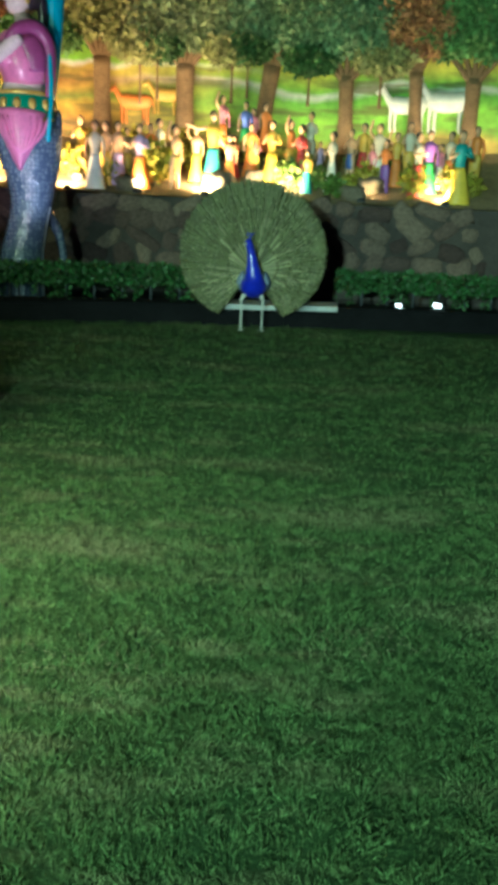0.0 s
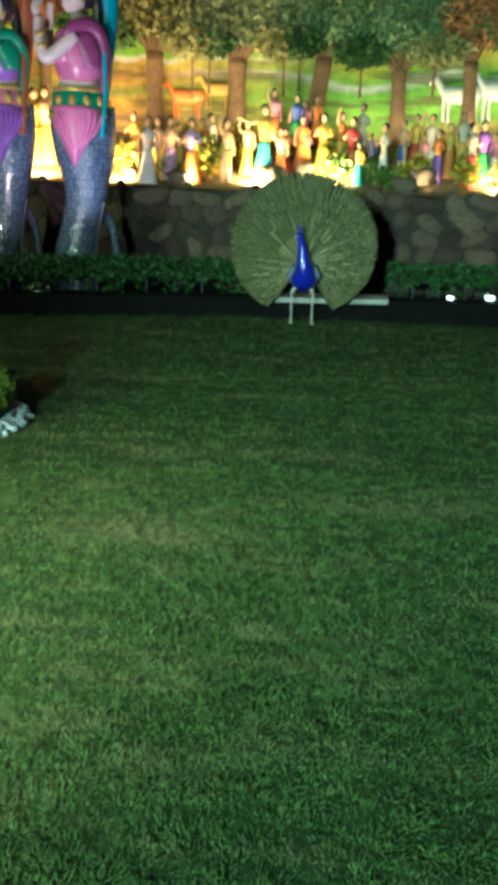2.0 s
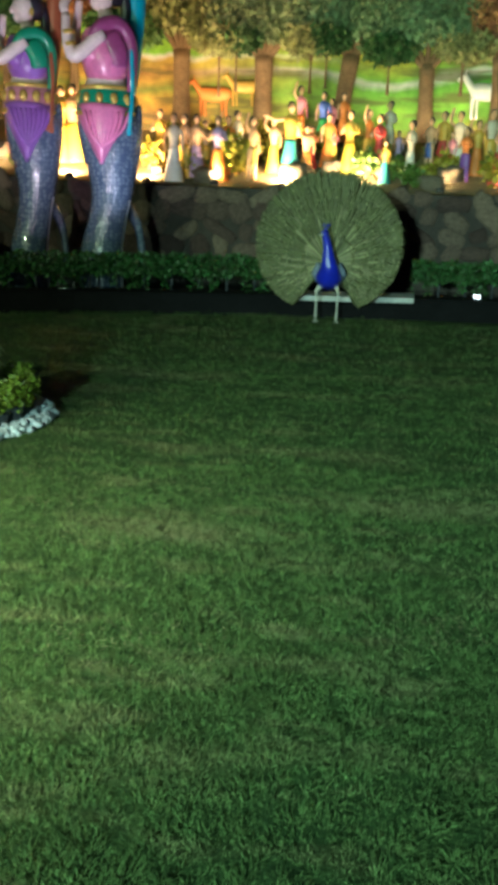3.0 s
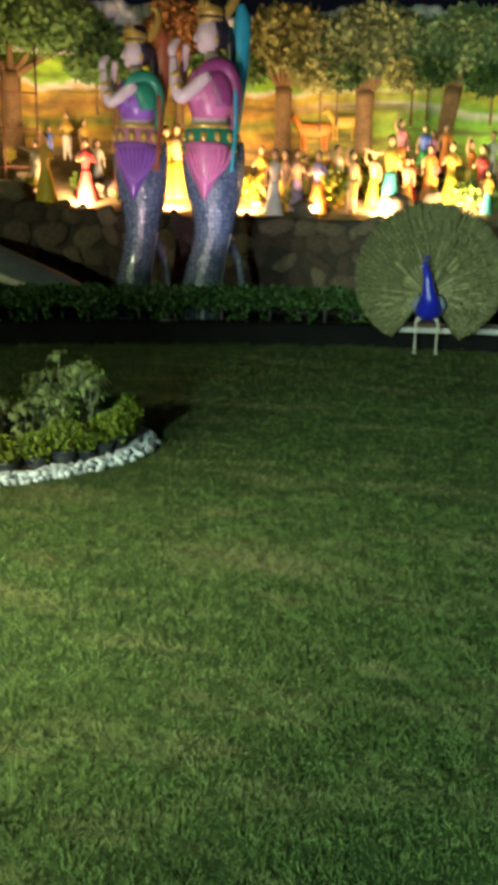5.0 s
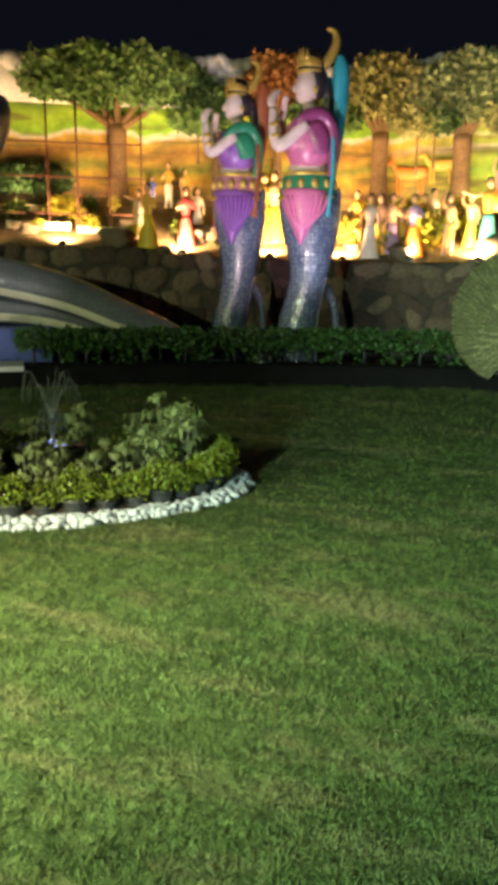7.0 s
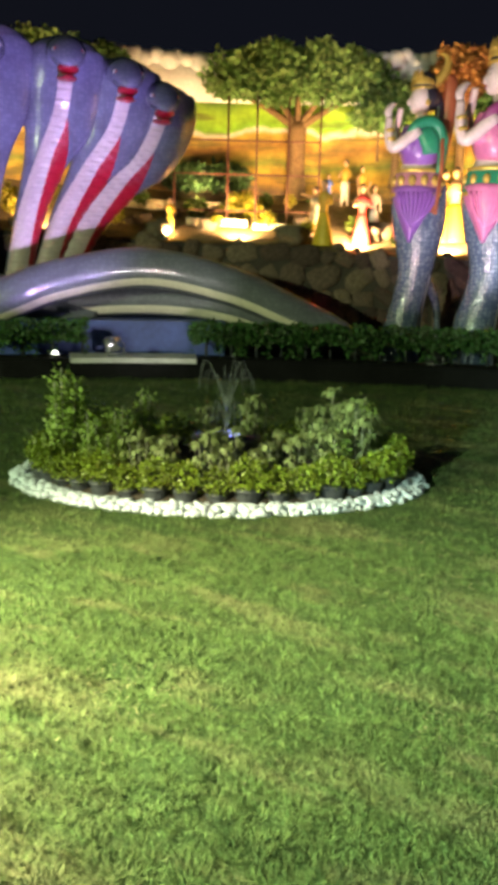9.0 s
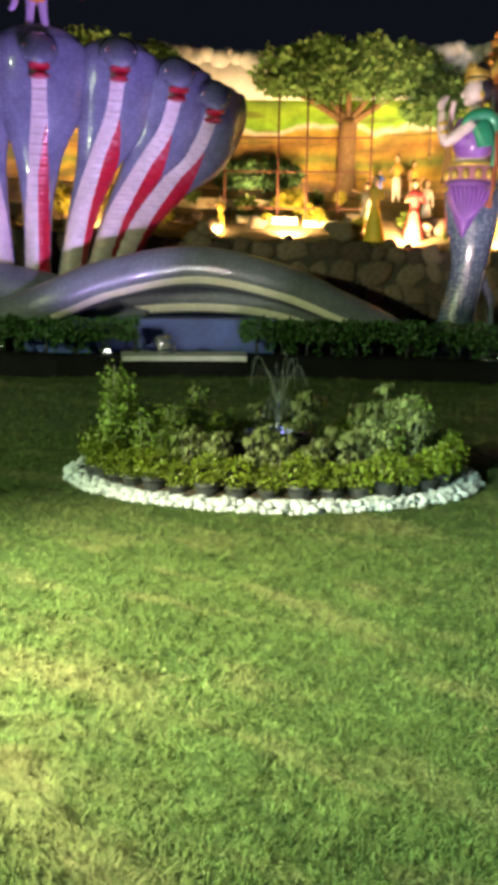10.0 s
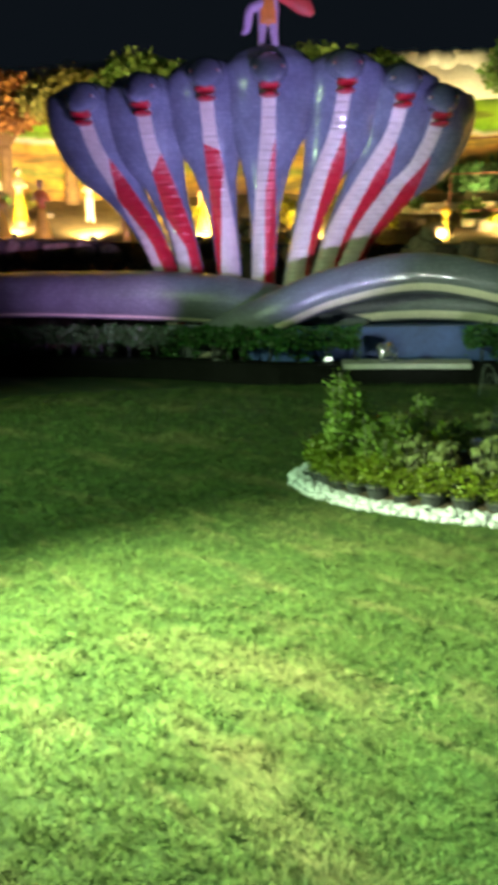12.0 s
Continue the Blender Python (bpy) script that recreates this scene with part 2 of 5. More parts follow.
def sweep(bm, rows, n=24, seg=12, slot=0, side=(0, 1, 0), squash=1.0, pick=None, caps=True):
    """A tube through rows of x, y, z, half-width[, half-depth]. pick(s, u) gives the material slot along and around."""
    rows = [(*r, r[3] * squash) if len(r) == 4 else r for r in rows]
    g = glide(rows, n)
    rings = []
    for i in range(n):
        p = Vector(g[i, :3])
        t = Vector(g[min(i + 1, n - 1), :3] - g[max(i - 1, 0), :3]).normalized()
        b = Vector(side)
        a = t.cross(b)
        a = a.normalized() if a.length > 1e-4 else Vector((1, 0, 0))
        b = a.cross(t).normalized()
        rw, rd = max(g[i, 3], 0.002), max(g[i, 4], 0.002)
        rings.append([bm.verts.new(p + a * (rw * math.cos(u)) + b * (rd * math.sin(u))) for u in (2 * math.pi * k / seg for k in range(seg))])
    for i in range(n - 1):
        for k in range(seg):
            f = bm.faces.new((rings[i][k], rings[i][(k + 1) % seg], rings[i + 1][(k + 1) % seg], rings[i + 1][k]))
            f.material_index = pick((i + 0.5) / (n - 1), (k + 0.5) / seg) if pick else slot
    if caps:
        for ring, back in ((rings[0], True), (rings[-1], False)):
            f = bm.faces.new(ring[::-1] if back else ring)
            f.material_index = pick(0.0 if back else 1.0, 0.1) if pick else slot
    return rings


def ball(bm, at, size, slot=0, seg=12, rings=8, turn=None):
    m = Matrix.Translation(at) @ (turn or Matrix.Identity(4)) @ Matrix.Diagonal((*size, 1))
    made = bmesh.ops.create_uvsphere(bm, u_segments=seg, v_segments=rings, radius=1, matrix=m)["verts"]
    for f in {f for v in made for f in v.link_faces}:
        f.material_index = slot


def block(bm, lo, hi, slot=0, bevel=0.0):
    c, s = [(a + b) / 2 for a, b in zip(lo, hi)], [b - a for a, b in zip(lo, hi)]
    made = bmesh.ops.create_cube(bm, size=1, matrix=Matrix.Translation(c) @ Matrix.Diagonal((*s, 1)))["verts"]
    if bevel:
        edges = list({e for v in made for e in v.link_edges})
        bmesh.ops.bevel(bm, geom=edges, offset=bevel, segments=2, affect="EDGES")
    for f in bm.faces:
        if f.material_index == 0:
            f.material_index = slot


def quads(name, corners, mat, parent=None, label="", uvless=True):
    """One mesh of loose quads from an array (n, 4, 3)."""
    c = np.asarray(corners, float)
    n = len(c)
    me = bpy.data.meshes.new(name)
    me.vertices.add(4 * n)
    me.vertices.foreach_set("co", c.reshape(-1))
    me.loops.add(4 * n)
    me.loops.foreach_set("vertex_index", np.arange(4 * n))
    me.polygons.add(n)
    me.polygons.foreach_set("loop_start", np.arange(n) * 4)
    me.update(calc_edges=True)
    me.materials.append(mat)
    ob = new(name, me)
    ob.parent = parent
    if label:
        ob["label"] = label
    return ob


def leaves(rng, places, size, droop=0.0, long=1.6):
    """Kite-shaped leaves at the places, turned at random."""
    n = len(places)
    a = rng.normal(size=(n, 3))
    a[:, 2] -= droop
    a /= np.linalg.norm(a, axis=1, keepdims=True)
    b = np.cross(a, rng.normal(size=(n, 3)))
    b /= np.linalg.norm(b, axis=1, keepdims=True)
    s = size * rng.uniform(0.6, 1.3, (n, 1))
    tip, mid = places + a * s * long, places + a * s * long * 0.45
    return np.stack([places, mid + b * s * 0.5, tip, mid - b * s * 0.5], 1)


def strip(bm, azs, inner, outer, low, high, slot=0):
    """A bent block along bearings, between two distances and two heights, which are functions of the bearing."""
    rings = []
    for a in azs:
        rings.append([bm.verts.new(polar(a, inner(a), low(a))), bm.verts.new(polar(a, outer(a), low(a))), bm.verts.new(polar(a, outer(a), high(a))), bm.verts.new(polar(a, inner(a), high(a)))])
    for p, q in zip(rings, rings[1:]):
        for k in range(4):
            bm.faces.new((p[k], p[(k + 1) % 4], q[(k + 1) % 4], q[k])).material_index = slot
    bm.faces.new(rings[0][::-1]).material_index = slot
    bm.faces.new(rings[-1]).material_index = slot
    bmesh.ops.recalc_face_normals(bm, faces=bm.faces)


def const(v):
    return lambda a: v


# ---- ground ----
def build_ground():
    bm = bmesh.new()
    rings = [0.0, 0.8, 1.6, 2.4, 3.2, 4, 5, 6, 7, 8, 9, 10, 10.8, 14, 20, 40, 120, 900]
    verts = []
    for r in rings[1:]:
        verts.append([bm.verts.new((r * math.cos(u), r * math.sin(u), 0.012 * noise.noise((r * math.cos(u), r * math.sin(u), 0)) if r < 10.5 else -0.02)) for u in (2 * math.pi * k / 96 for k in range(96))])
    mid = bm.verts.new((0, 0, 0))
    for k in range(96):
        bm.faces.new((mid, verts[0][k], verts[0][(k + 1) % 96]))
    for p, q in zip(verts, verts[1:]):
        for k in range(96):
            bm.faces.new((p[k], q[k], q[(k + 1) % 96], p[(k + 1) % 96]))
    return tagged(part("ground", bm, GRASS_SOIL), "dark trodden lawn soil under short grass", "ground", kind="structure")


build_ground()


GRASS = lawn("grass_blade", (0.070, 0.124, 0.036), (0.104, 0.162, 0.050), (0.25, 0.235, 0.12), island=0.4)


def build_lawn():
    """Short turf: a thin sward of single blades, and tufts whose blades lean out from their middles."""
    rng = np.random.default_rng(3)
    made = []
    # from, to, tufts, blades in a tuft, blade length, tuft spread
    for lo, hi, tufts, blades, size, spread in ((0.9, 2.6, 5600, 28, 0.024, 0.014), (2.6, 4.5, 9000, 18, 0.027, 0.017), (4.5, 7.5, 12500, 9, 0.030, 0.022), (7.5, 11.0, 10000, 5, 0.042, 0.03),
                                                (0.9, 2.6, 90000, 1, 0.014, 0), (2.6, 4.5, 60000, 1, 0.018, 0), (4.5, 7.5, 50000, 1, 0.024, 0), (7.5, 11.0, 30000, 1, 0.032, 0)):
        r = np.sqrt(rng.uniform(lo**2, hi**2, tufts))
        a = np.radians(rng.uniform(-30, 80, tufts) + rng.normal(0, 4, tufts))
        mid = np.stack([-r * np.sin(a), r * np.cos(a)], 1).repeat(blades, 0)
        off = rng.normal(0, 1, (tufts * blades, 2))
        tall = rng.uniform(0.45, 1.25, tufts).repeat(blades)
        bent = (rng.normal(0, 0.35, (tufts, 2))).repeat(blades, 0)
        x, y = (mid + off * spread).T
        # the flower bed stays clear of grass
        u, v = (x + 3.29) * 0.857 + (y - 4.8) * 0.514, (x + 3.29) * 0.514 - (y - 4.8) * 0.857
        keep = (u / 1.47) ** 2 + (v / 0.93) ** 2 > 1
        base = np.stack([x, y, np.full_like(x, -0.003)], 1)[keep]
        n = len(base)
        lean = (off[keep] * (0.45 if spread else 0.6) + bent[keep] + rng.normal(0, 0.25, (n, 2))) * size
        w = rng.uniform(0, 2 * np.pi, n)
        side = np.stack([np.cos(w), np.sin(w), 0 * w], 1) * size * 0.085
        h = size * tall[keep] * rng.uniform(0.6, 1.1, n)
        tip = base + np.stack([lean[:, 0], lean[:, 1], h], 1)
        made.append(np.stack([base - side, base + side, tip + side * 0.3, tip - side * 0.3], 1))
    return tagged(quads("lawn_grass", np.concatenate(made), GRASS), "short mown green lawn grass with worn patches", "grass", kind="stuff")


build_lawn()
STRAW = material("dry_straw", (0.21, 0.20, 0.10), 0.8, vary=0.3, scale=8, island=0.4)


def dry_tufts():
    """Dry straw lying in the worn spots of the lawn."""
    rng = np.random.default_rng(17)
    made = []
    for x, y, sx, sy, n in ((-2.05, 4.55, 0.22, 0.05, 160), (-1.76, 4.12, 0.25, 0.10, 260), (-0.85, 4.05, 0.35, 0.10, 220), (0.42, 2.69, 0.16, 0.07, 160), (-0.72, 2.44, 0.22, 0.09, 150), (-3.48, 3.08, 0.12, 0.05, 70), (-1.40, 3.68, 0.2, 0.05, 120),
                            (-0.55, 4.9, 0.45, 0.14, 240), (-1.8, 6.0, 0.15, 0.1, 90), (0.1, 5.6, 0.5, 0.2, 160), (-1.1, 3.3, 0.3, 0.08, 120), (1.0, 3.9, 0.3, 0.1, 110), (-2.0, 2.0, 0.3, 0.12, 110), (-2.9, 2.2, 0.3, 0.15, 100)):
        p = np.stack([rng.normal(x, sx, n), rng.normal(y, sy, n), rng.uniform(0.012, 0.03, n)], 1)
        w = rng.uniform(0, 2 * np.pi, n)
        way = np.stack([np.cos(w), np.sin(w), rng.uniform(-0.25, 0.2, n)], 1) * rng.uniform(0.010, 0.030, (n, 1))
        side = np.stack([-np.sin(w), np.cos(w), 0 * w], 1) * 0.0017
        made.append(np.stack([p - side, p + side, p + way + side * 0.4, p + way - side * 0.4], 1))
    tagged(quads("dry_grass", np.concatenate(made), STRAW), "dry straw-coloured clippings in worn lawn patches", "grass", kind="stuff")


dry_tufts()


# ---- pond: kerb, coping, water, blue plinth ----
AZ = np.arange(-30, 80.1, 1.0)


def build_pond():
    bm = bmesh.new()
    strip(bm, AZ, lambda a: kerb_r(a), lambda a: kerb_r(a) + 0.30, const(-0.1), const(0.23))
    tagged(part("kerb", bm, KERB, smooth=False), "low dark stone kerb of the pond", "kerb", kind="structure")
    for a0, a1 in ((-5.4, 3.3), (35.0, 43.6)):
        bm = bmesh.new()
        strip(bm, np.linspace(a0, a1, 9), lambda a: kerb_r(a) - 0.03, lambda a: kerb_r(a) + 0.62, const(0.215), const(0.28))
        tagged(part("coping", bm, COPING, smooth=False), "worn pale grey coping slabs on the kerb", "coping", kind="structure")
    # stretches without pale slabs get a strip in the kerb's near-black
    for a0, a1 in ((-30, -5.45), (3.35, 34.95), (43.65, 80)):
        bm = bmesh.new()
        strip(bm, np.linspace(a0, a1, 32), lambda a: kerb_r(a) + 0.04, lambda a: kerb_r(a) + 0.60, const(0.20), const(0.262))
        tagged(part("planting_strip", bm, KERB, smooth=False), "near-black soil strip under the hedge", "soil", kind="structure")
    bm = bmesh.new()
    strip(bm, AZ, lambda a: kerb_r(a) + 0.55, lambda a: wall_r(a) + 0.2, const(-0.05), const(0.12))
    tagged(part("water", bm, WATER, smooth=False), "still black pond water with coloured reflections", "water", kind="structure")
    bm = bmesh.new()
    strip(bm, np.arange(33, 50.1, 1.0), lambda a: kerb_r(a) + 0.95, lambda a: kerb_r(a) + 2.6, const(0.0), const(0.70))
    tagged(part("plinth", bm, BLUEWALL, smooth=False), "blue painted plinth under the serpent", "plinth", kind="structure")


build_pond()


def build_stage():
    bm = bmesh.new()
    strip(bm, AZ, lambda a: wall_r(a) + 0.05, lambda a: wall_r(a) + 0.35, const(-0.05), lambda a: wall_top(a) - 0.03)
    tagged(part("wall_stage", bm, MORTAR, smooth=False), "mortar core of the rubble retaining wall", "wall", kind="structure")
    bm = bmesh.new()
    grid = []
    for a in AZ:
        col = []
        for k in range(9):
            r = wall_r(a) + 0.02 + k * 0.45
            p = polar(a, r, stage_z(a, r))
            p.z += 0.05 * noise.noise((p.x * 1.3, p.y * 1.3, 2.0)) - 0.02
            col.append(bm.verts.new(p))
        grid.append(col)
    for p, q in zip(grid, grid[1:]):
        for k in range(8):
            bm.faces.new((p[k], p[k + 1], q[k + 1], q[k]))
    bmesh.ops.recalc_face_normals(bm, faces=bm.faces)
    tagged(part("stage_bank", bm, EARTH), "sloping sandy earth bank behind the retaining wall", "bank", kind="structure")


build_stage()


def mural_material():
    """The painted landscape: fields, lanes and woods in wavering bands."""
    m = bpy.data.materials.new("mural_paint")
    m.use_nodes = True
    nt = m.node_tree
    b = nt.nodes["Principled BSDF"]
    b.inputs["Roughness"].default_value = 0.7
    tex, sep = nt.nodes.new("ShaderNodeTexCoord"), nt.nodes.new("ShaderNodeSeparateXYZ")
    nt.links.new(tex.outputs["Object"], sep.inputs[0])
    n1 = nt.nodes.new("ShaderNodeTexNoise")
    n1.inputs["Scale"].default_value, n1.inputs["Detail"].default_value = 0.55, 4
    nt.links.new(tex.outputs["Object"], n1.inputs["Vector"])
    off = nt.nodes.new("ShaderNodeMath")
    off.operation, off.inputs[1].default_value, off.inputs[2].default_value = "MULTIPLY_ADD", 1.1, -0.55
    nt.links.new(n1.outputs["Fac"], off.inputs[0])
    add = nt.nodes.new("ShaderNodeMath")
    add.operation = "ADD"
    nt.links.new(sep.outputs["Z"], add.inputs[0])
    nt.links.new(off.outputs[0], add.inputs[1])
    rng = nt.nodes.new("ShaderNodeMapRange")
    rng.inputs["From Min"].default_value, rng.inputs["From Max"].default_value = 2.4, 5.6
    nt.links.new(add.outputs[0], rng.inputs["Value"])
    ramp = nt.nodes.new("ShaderNodeValToRGB")
    nt.links.new(rng.outputs[0], ramp.inputs["Fac"])
    stops = [(0.0, (0.36, 0.22, 0.07)), (0.12, (0.46, 0.25, 0.05)), (0.17, (0.16, 0.09, 0.04)), (0.22, (0.44, 0.24, 0.04)), (0.28, (0.50, 0.31, 0.04)), (0.33, (0.20, 0.24, 0.04)), (0.38, (0.46, 0.29, 0.05)), (0.43, (0.34, 0.17, 0.04)),
             (0.50, (0.54, 0.36, 0.06)), (0.525, (0.70, 0.66, 0.58)), (0.55, (0.22, 0.48, 0.04)), (0.64, (0.34, 0.56, 0.05)), (0.76, (0.07, 0.14, 0.03)), (0.86, (0.07, 0.12, 0.03))]
    els = ramp.color_ramp.elements
    els[0].position, els[1].position = 0.0, 1.0
    els[0].color, els[1].color = (*stops[0][1], 1), (0.06, 0.10, 0.03, 1)
    for p, c in stops[1:]:
        els.new(p).color = (*c, 1)
    meadow = nt.nodes.new("ShaderNodeValToRGB")
    nt.links.new(rng.outputs[0], meadow.inputs["Fac"])
    els = meadow.color_ramp.elements
    els[0].position, els[1].position = 0.0, 1.0
    els[0].color, els[1].color = (0.42, 0.30, 0.06, 1), (0.06, 0.10, 0.03, 1)
    for p, c in [(0.15, (0.45, 0.32, 0.06)), (0.22, (0.20, 0.40, 0.04)), (0.32, (0.26, 0.52, 0.05)), (0.40, (0.16, 0.40, 0.04)), (0.44, (0.62, 0.62, 0.54)), (0.47, (0.22, 0.46, 0.04)), (0.56, (0.50, 0.50, 0.05)), (0.63, (0.58, 0.42, 0.05)), (0.72, (0.10, 0.18, 0.04))]:
        els.new(p).color = (*c, 1)
    across, blend = nt.nodes.new("ShaderNodeMapRange"), nt.nodes.new("ShaderNodeMix")
    across.inputs["From Min"].default_value, across.inputs["From Max"].default_value = -3.5, 0.5
    nt.links.new(sep.outputs["X"], across.inputs["Value"])
    blend.data_type = "RGBA"
    nt.links.new(across.outputs[0], blend.inputs[0])
    nt.links.new(ramp.outputs["Color"], blend.inputs[6])
    nt.links.new(meadow.outputs["Color"], blend.inputs[7])
    n2, mix = nt.nodes.new("ShaderNodeTexNoise"), nt.nodes.new("ShaderNodeMix")
    n2.inputs["Scale"].default_value, n2.inputs["Detail"].default_value = 5, 6
    nt.links.new(tex.outputs["Object"], n2.inputs["Vector"])
    mix.data_type, mix.blend_type, mix.inputs[0].default_value = "RGBA", "OVERLAY", 0.75
    nt.links.new(blend.outputs[2], mix.inputs[6])
    nt.links.new(n2.outputs["Fac"], mix.inputs[7])
    # hedgerows and furrows: streaks that run along the wall
    stretch, n3, far, rows_ = nt.nodes.new("ShaderNodeMapping"), nt.nodes.new("ShaderNodeTexNoise"), nt.nodes.new("ShaderNodeMapRange"), nt.nodes.new("ShaderNodeMix")
    stretch.inputs["Scale"].default_value = (0.8, 0.8, 5.5)
    nt.links.new(tex.outputs["Object"], stretch.inputs["Vector"])
    n3.inputs["Scale"].default_value, n3.inputs["Detail"].default_value = 1.0, 5
    nt.links.new(stretch.outputs[0], n3.inputs["Vector"])
    far.inputs["From Min"].default_value, far.inputs["From Max"].default_value, far.inputs["To Max"].default_value = 0.52, 0.64, 0.75
    nt.links.new(n3.outputs["Fac"], far.inputs["Value"])
    rows_.data_type = "RGBA"
    rows_.inputs[7].default_value = (0.13, 0.11, 0.03, 1)
    nt.links.new(far.outputs[0], rows_.inputs[0])
    nt.links.new(mix.outputs[2], rows_.inputs[6])
    nt.links.new(rows_.outputs[2], b.inputs["Base Color"])
    return m


MURAL = mural_material()
CLOUD = material("cloud_paint", (0.80, 0.80, 0.78), 0.7, vary=0.15, scale=2.5, bump=0.2)


def build_mural():
    bm = bmesh.new()
    strip(bm, AZ, lambda a: mural_r(a), lambda a: mural_r(a) + 0.25, const(1.6), lambda a: 5.0 + 0.1 * math.sin(a * 0.9))
    tagged(part("wall_mural", bm, MURAL, smooth=False), "curved wall painted with fields, lanes and woods", "wall", kind="structure")
    bm = bmesh.new()
    rng = random.Random(5)
    a = -20.0
    while a < 70:
        s = rng.uniform(0.10, 0.2)
        top = 5.52 + 0.08 * math.sin(a * 0.35) + rng.uniform(-0.05, 0.05)
        ball(bm, polar(a, mural_r(a) + 0.06, top - s), (s * 1.2, s * 1.2, s), seg=10, rings=6)
        a += math.degrees(s * 1.25 / 17)
    strip(bm, np.arange(-20, 70.1, 1.0), lambda a: mural_r(a) - 0.02, lambda a: mural_r(a) + 0.14, const(4.6), lambda a: 5.38 + 0.08 * math.sin(a * 0.35))
    tagged(part("trim_clouds", bm, CLOUD), "scalloped cut-out band of white painted clouds", "trim", kind="structure")


build_mural()


# ---- relief trees of the mural ----
def leaf_paint(name, color):
    return material(name, color, 0.7, vary=0.3, scale=1.5, island=0.4)


LEAF = {"green": leaf_paint("green_leaf", (0.15, 0.27, 0.075)), "olive": leaf_paint("olive_leaf", (0.29, 0.28, 0.10)), "grey": leaf_paint("grey_green_leaf", (0.21, 0.26, 0.11)),
        "rust": leaf_paint("rust_leaf", (0.42, 0.20, 0.08)), "dark": leaf_paint("dark_leaf", (0.055, 0.12, 0.03)), "bluegreen": leaf_paint("deep_green_leaf", (0.21, 0.31, 0.14))}


def relief_tree(seed, az, foot, fork, top, half, leaf, lean=0.0, girth=0.2, label=""):
    """A painted relief tree against the mural: a tapered trunk with limbs and a crown of leaf clumps."""
    rng = np.random.default_rng(seed)
    r = mural_r(az) - 0.16
    t = thing("relief_tree", label or "relief tree with leafy crown on the painted wall", "tree", "relief trees", at=polar(az, r, 0), turn=az)
    bm = bmesh.new()
    sweep(bm, [(lean, 0, foot - 0.25, girth * 1.5, girth * 0.6), (lean, 0, foot, girth * 1.1, girth * 0.5), (lean * 0.5, 0, (foot + fork) / 2, girth * 0.8, girth * 0.45), (0, 0, fork, girth * 0.85, girth * 0.4)], 14, 10)
    part("trunk", bm, BARK, t)
    for k in range(5):
        u = (k - 2) / 2
        bm = bmesh.new()
        sweep(bm, [(0, 0, fork - 0.12, girth * 0.42, girth * 0.3), (u * half * 0.35, -0.02, fork + 0.25 + 0.1 * (1 - abs(u)), girth * 0.28, girth * 0.22), (u * half * 0.8, -0.03, fork + 0.35 + (top - fork) * 0.5 * (1 - 0.6 * abs(u)), girth * 0.1, girth * 0.1)], 9, 7)
        part("limb", bm, BARK, t)
    low = fork + 0.12
    cz, hz = (low + top) / 2, (top - low) / 2
    clumps = []
    for _ in range(int(48 + 44 * half)):
        while True:
            p = rng.uniform(-1, 1, 2)
            if p @ p < 1 and not (p[1] < -0.55 and abs(p[0]) < 0.15):
                break
        p[1] *= 0.72 if p[1] < 0 else 1.0
        clumps.append((p[0] * half * 0.92, rng.uniform(-0.32, 0.04), cz + p[1] * hz * 0.88))
    out = []
    for c in clumps:
        n = 110
        d = rng.normal(size=(n, 3))
        d /= np.linalg.norm(d, axis=1, keepdims=True)
        d *= rng.uniform(0.5, 1, (n, 1)) * np.array([0.30, 0.15, 0.15]) * rng.uniform(0.8, 1.3)
        out.append(np.array(c) + d)
    quads("crown", leaves(rng, np.concatenate(out), 0.085, 0.2), LEAF[leaf], t)
    return t


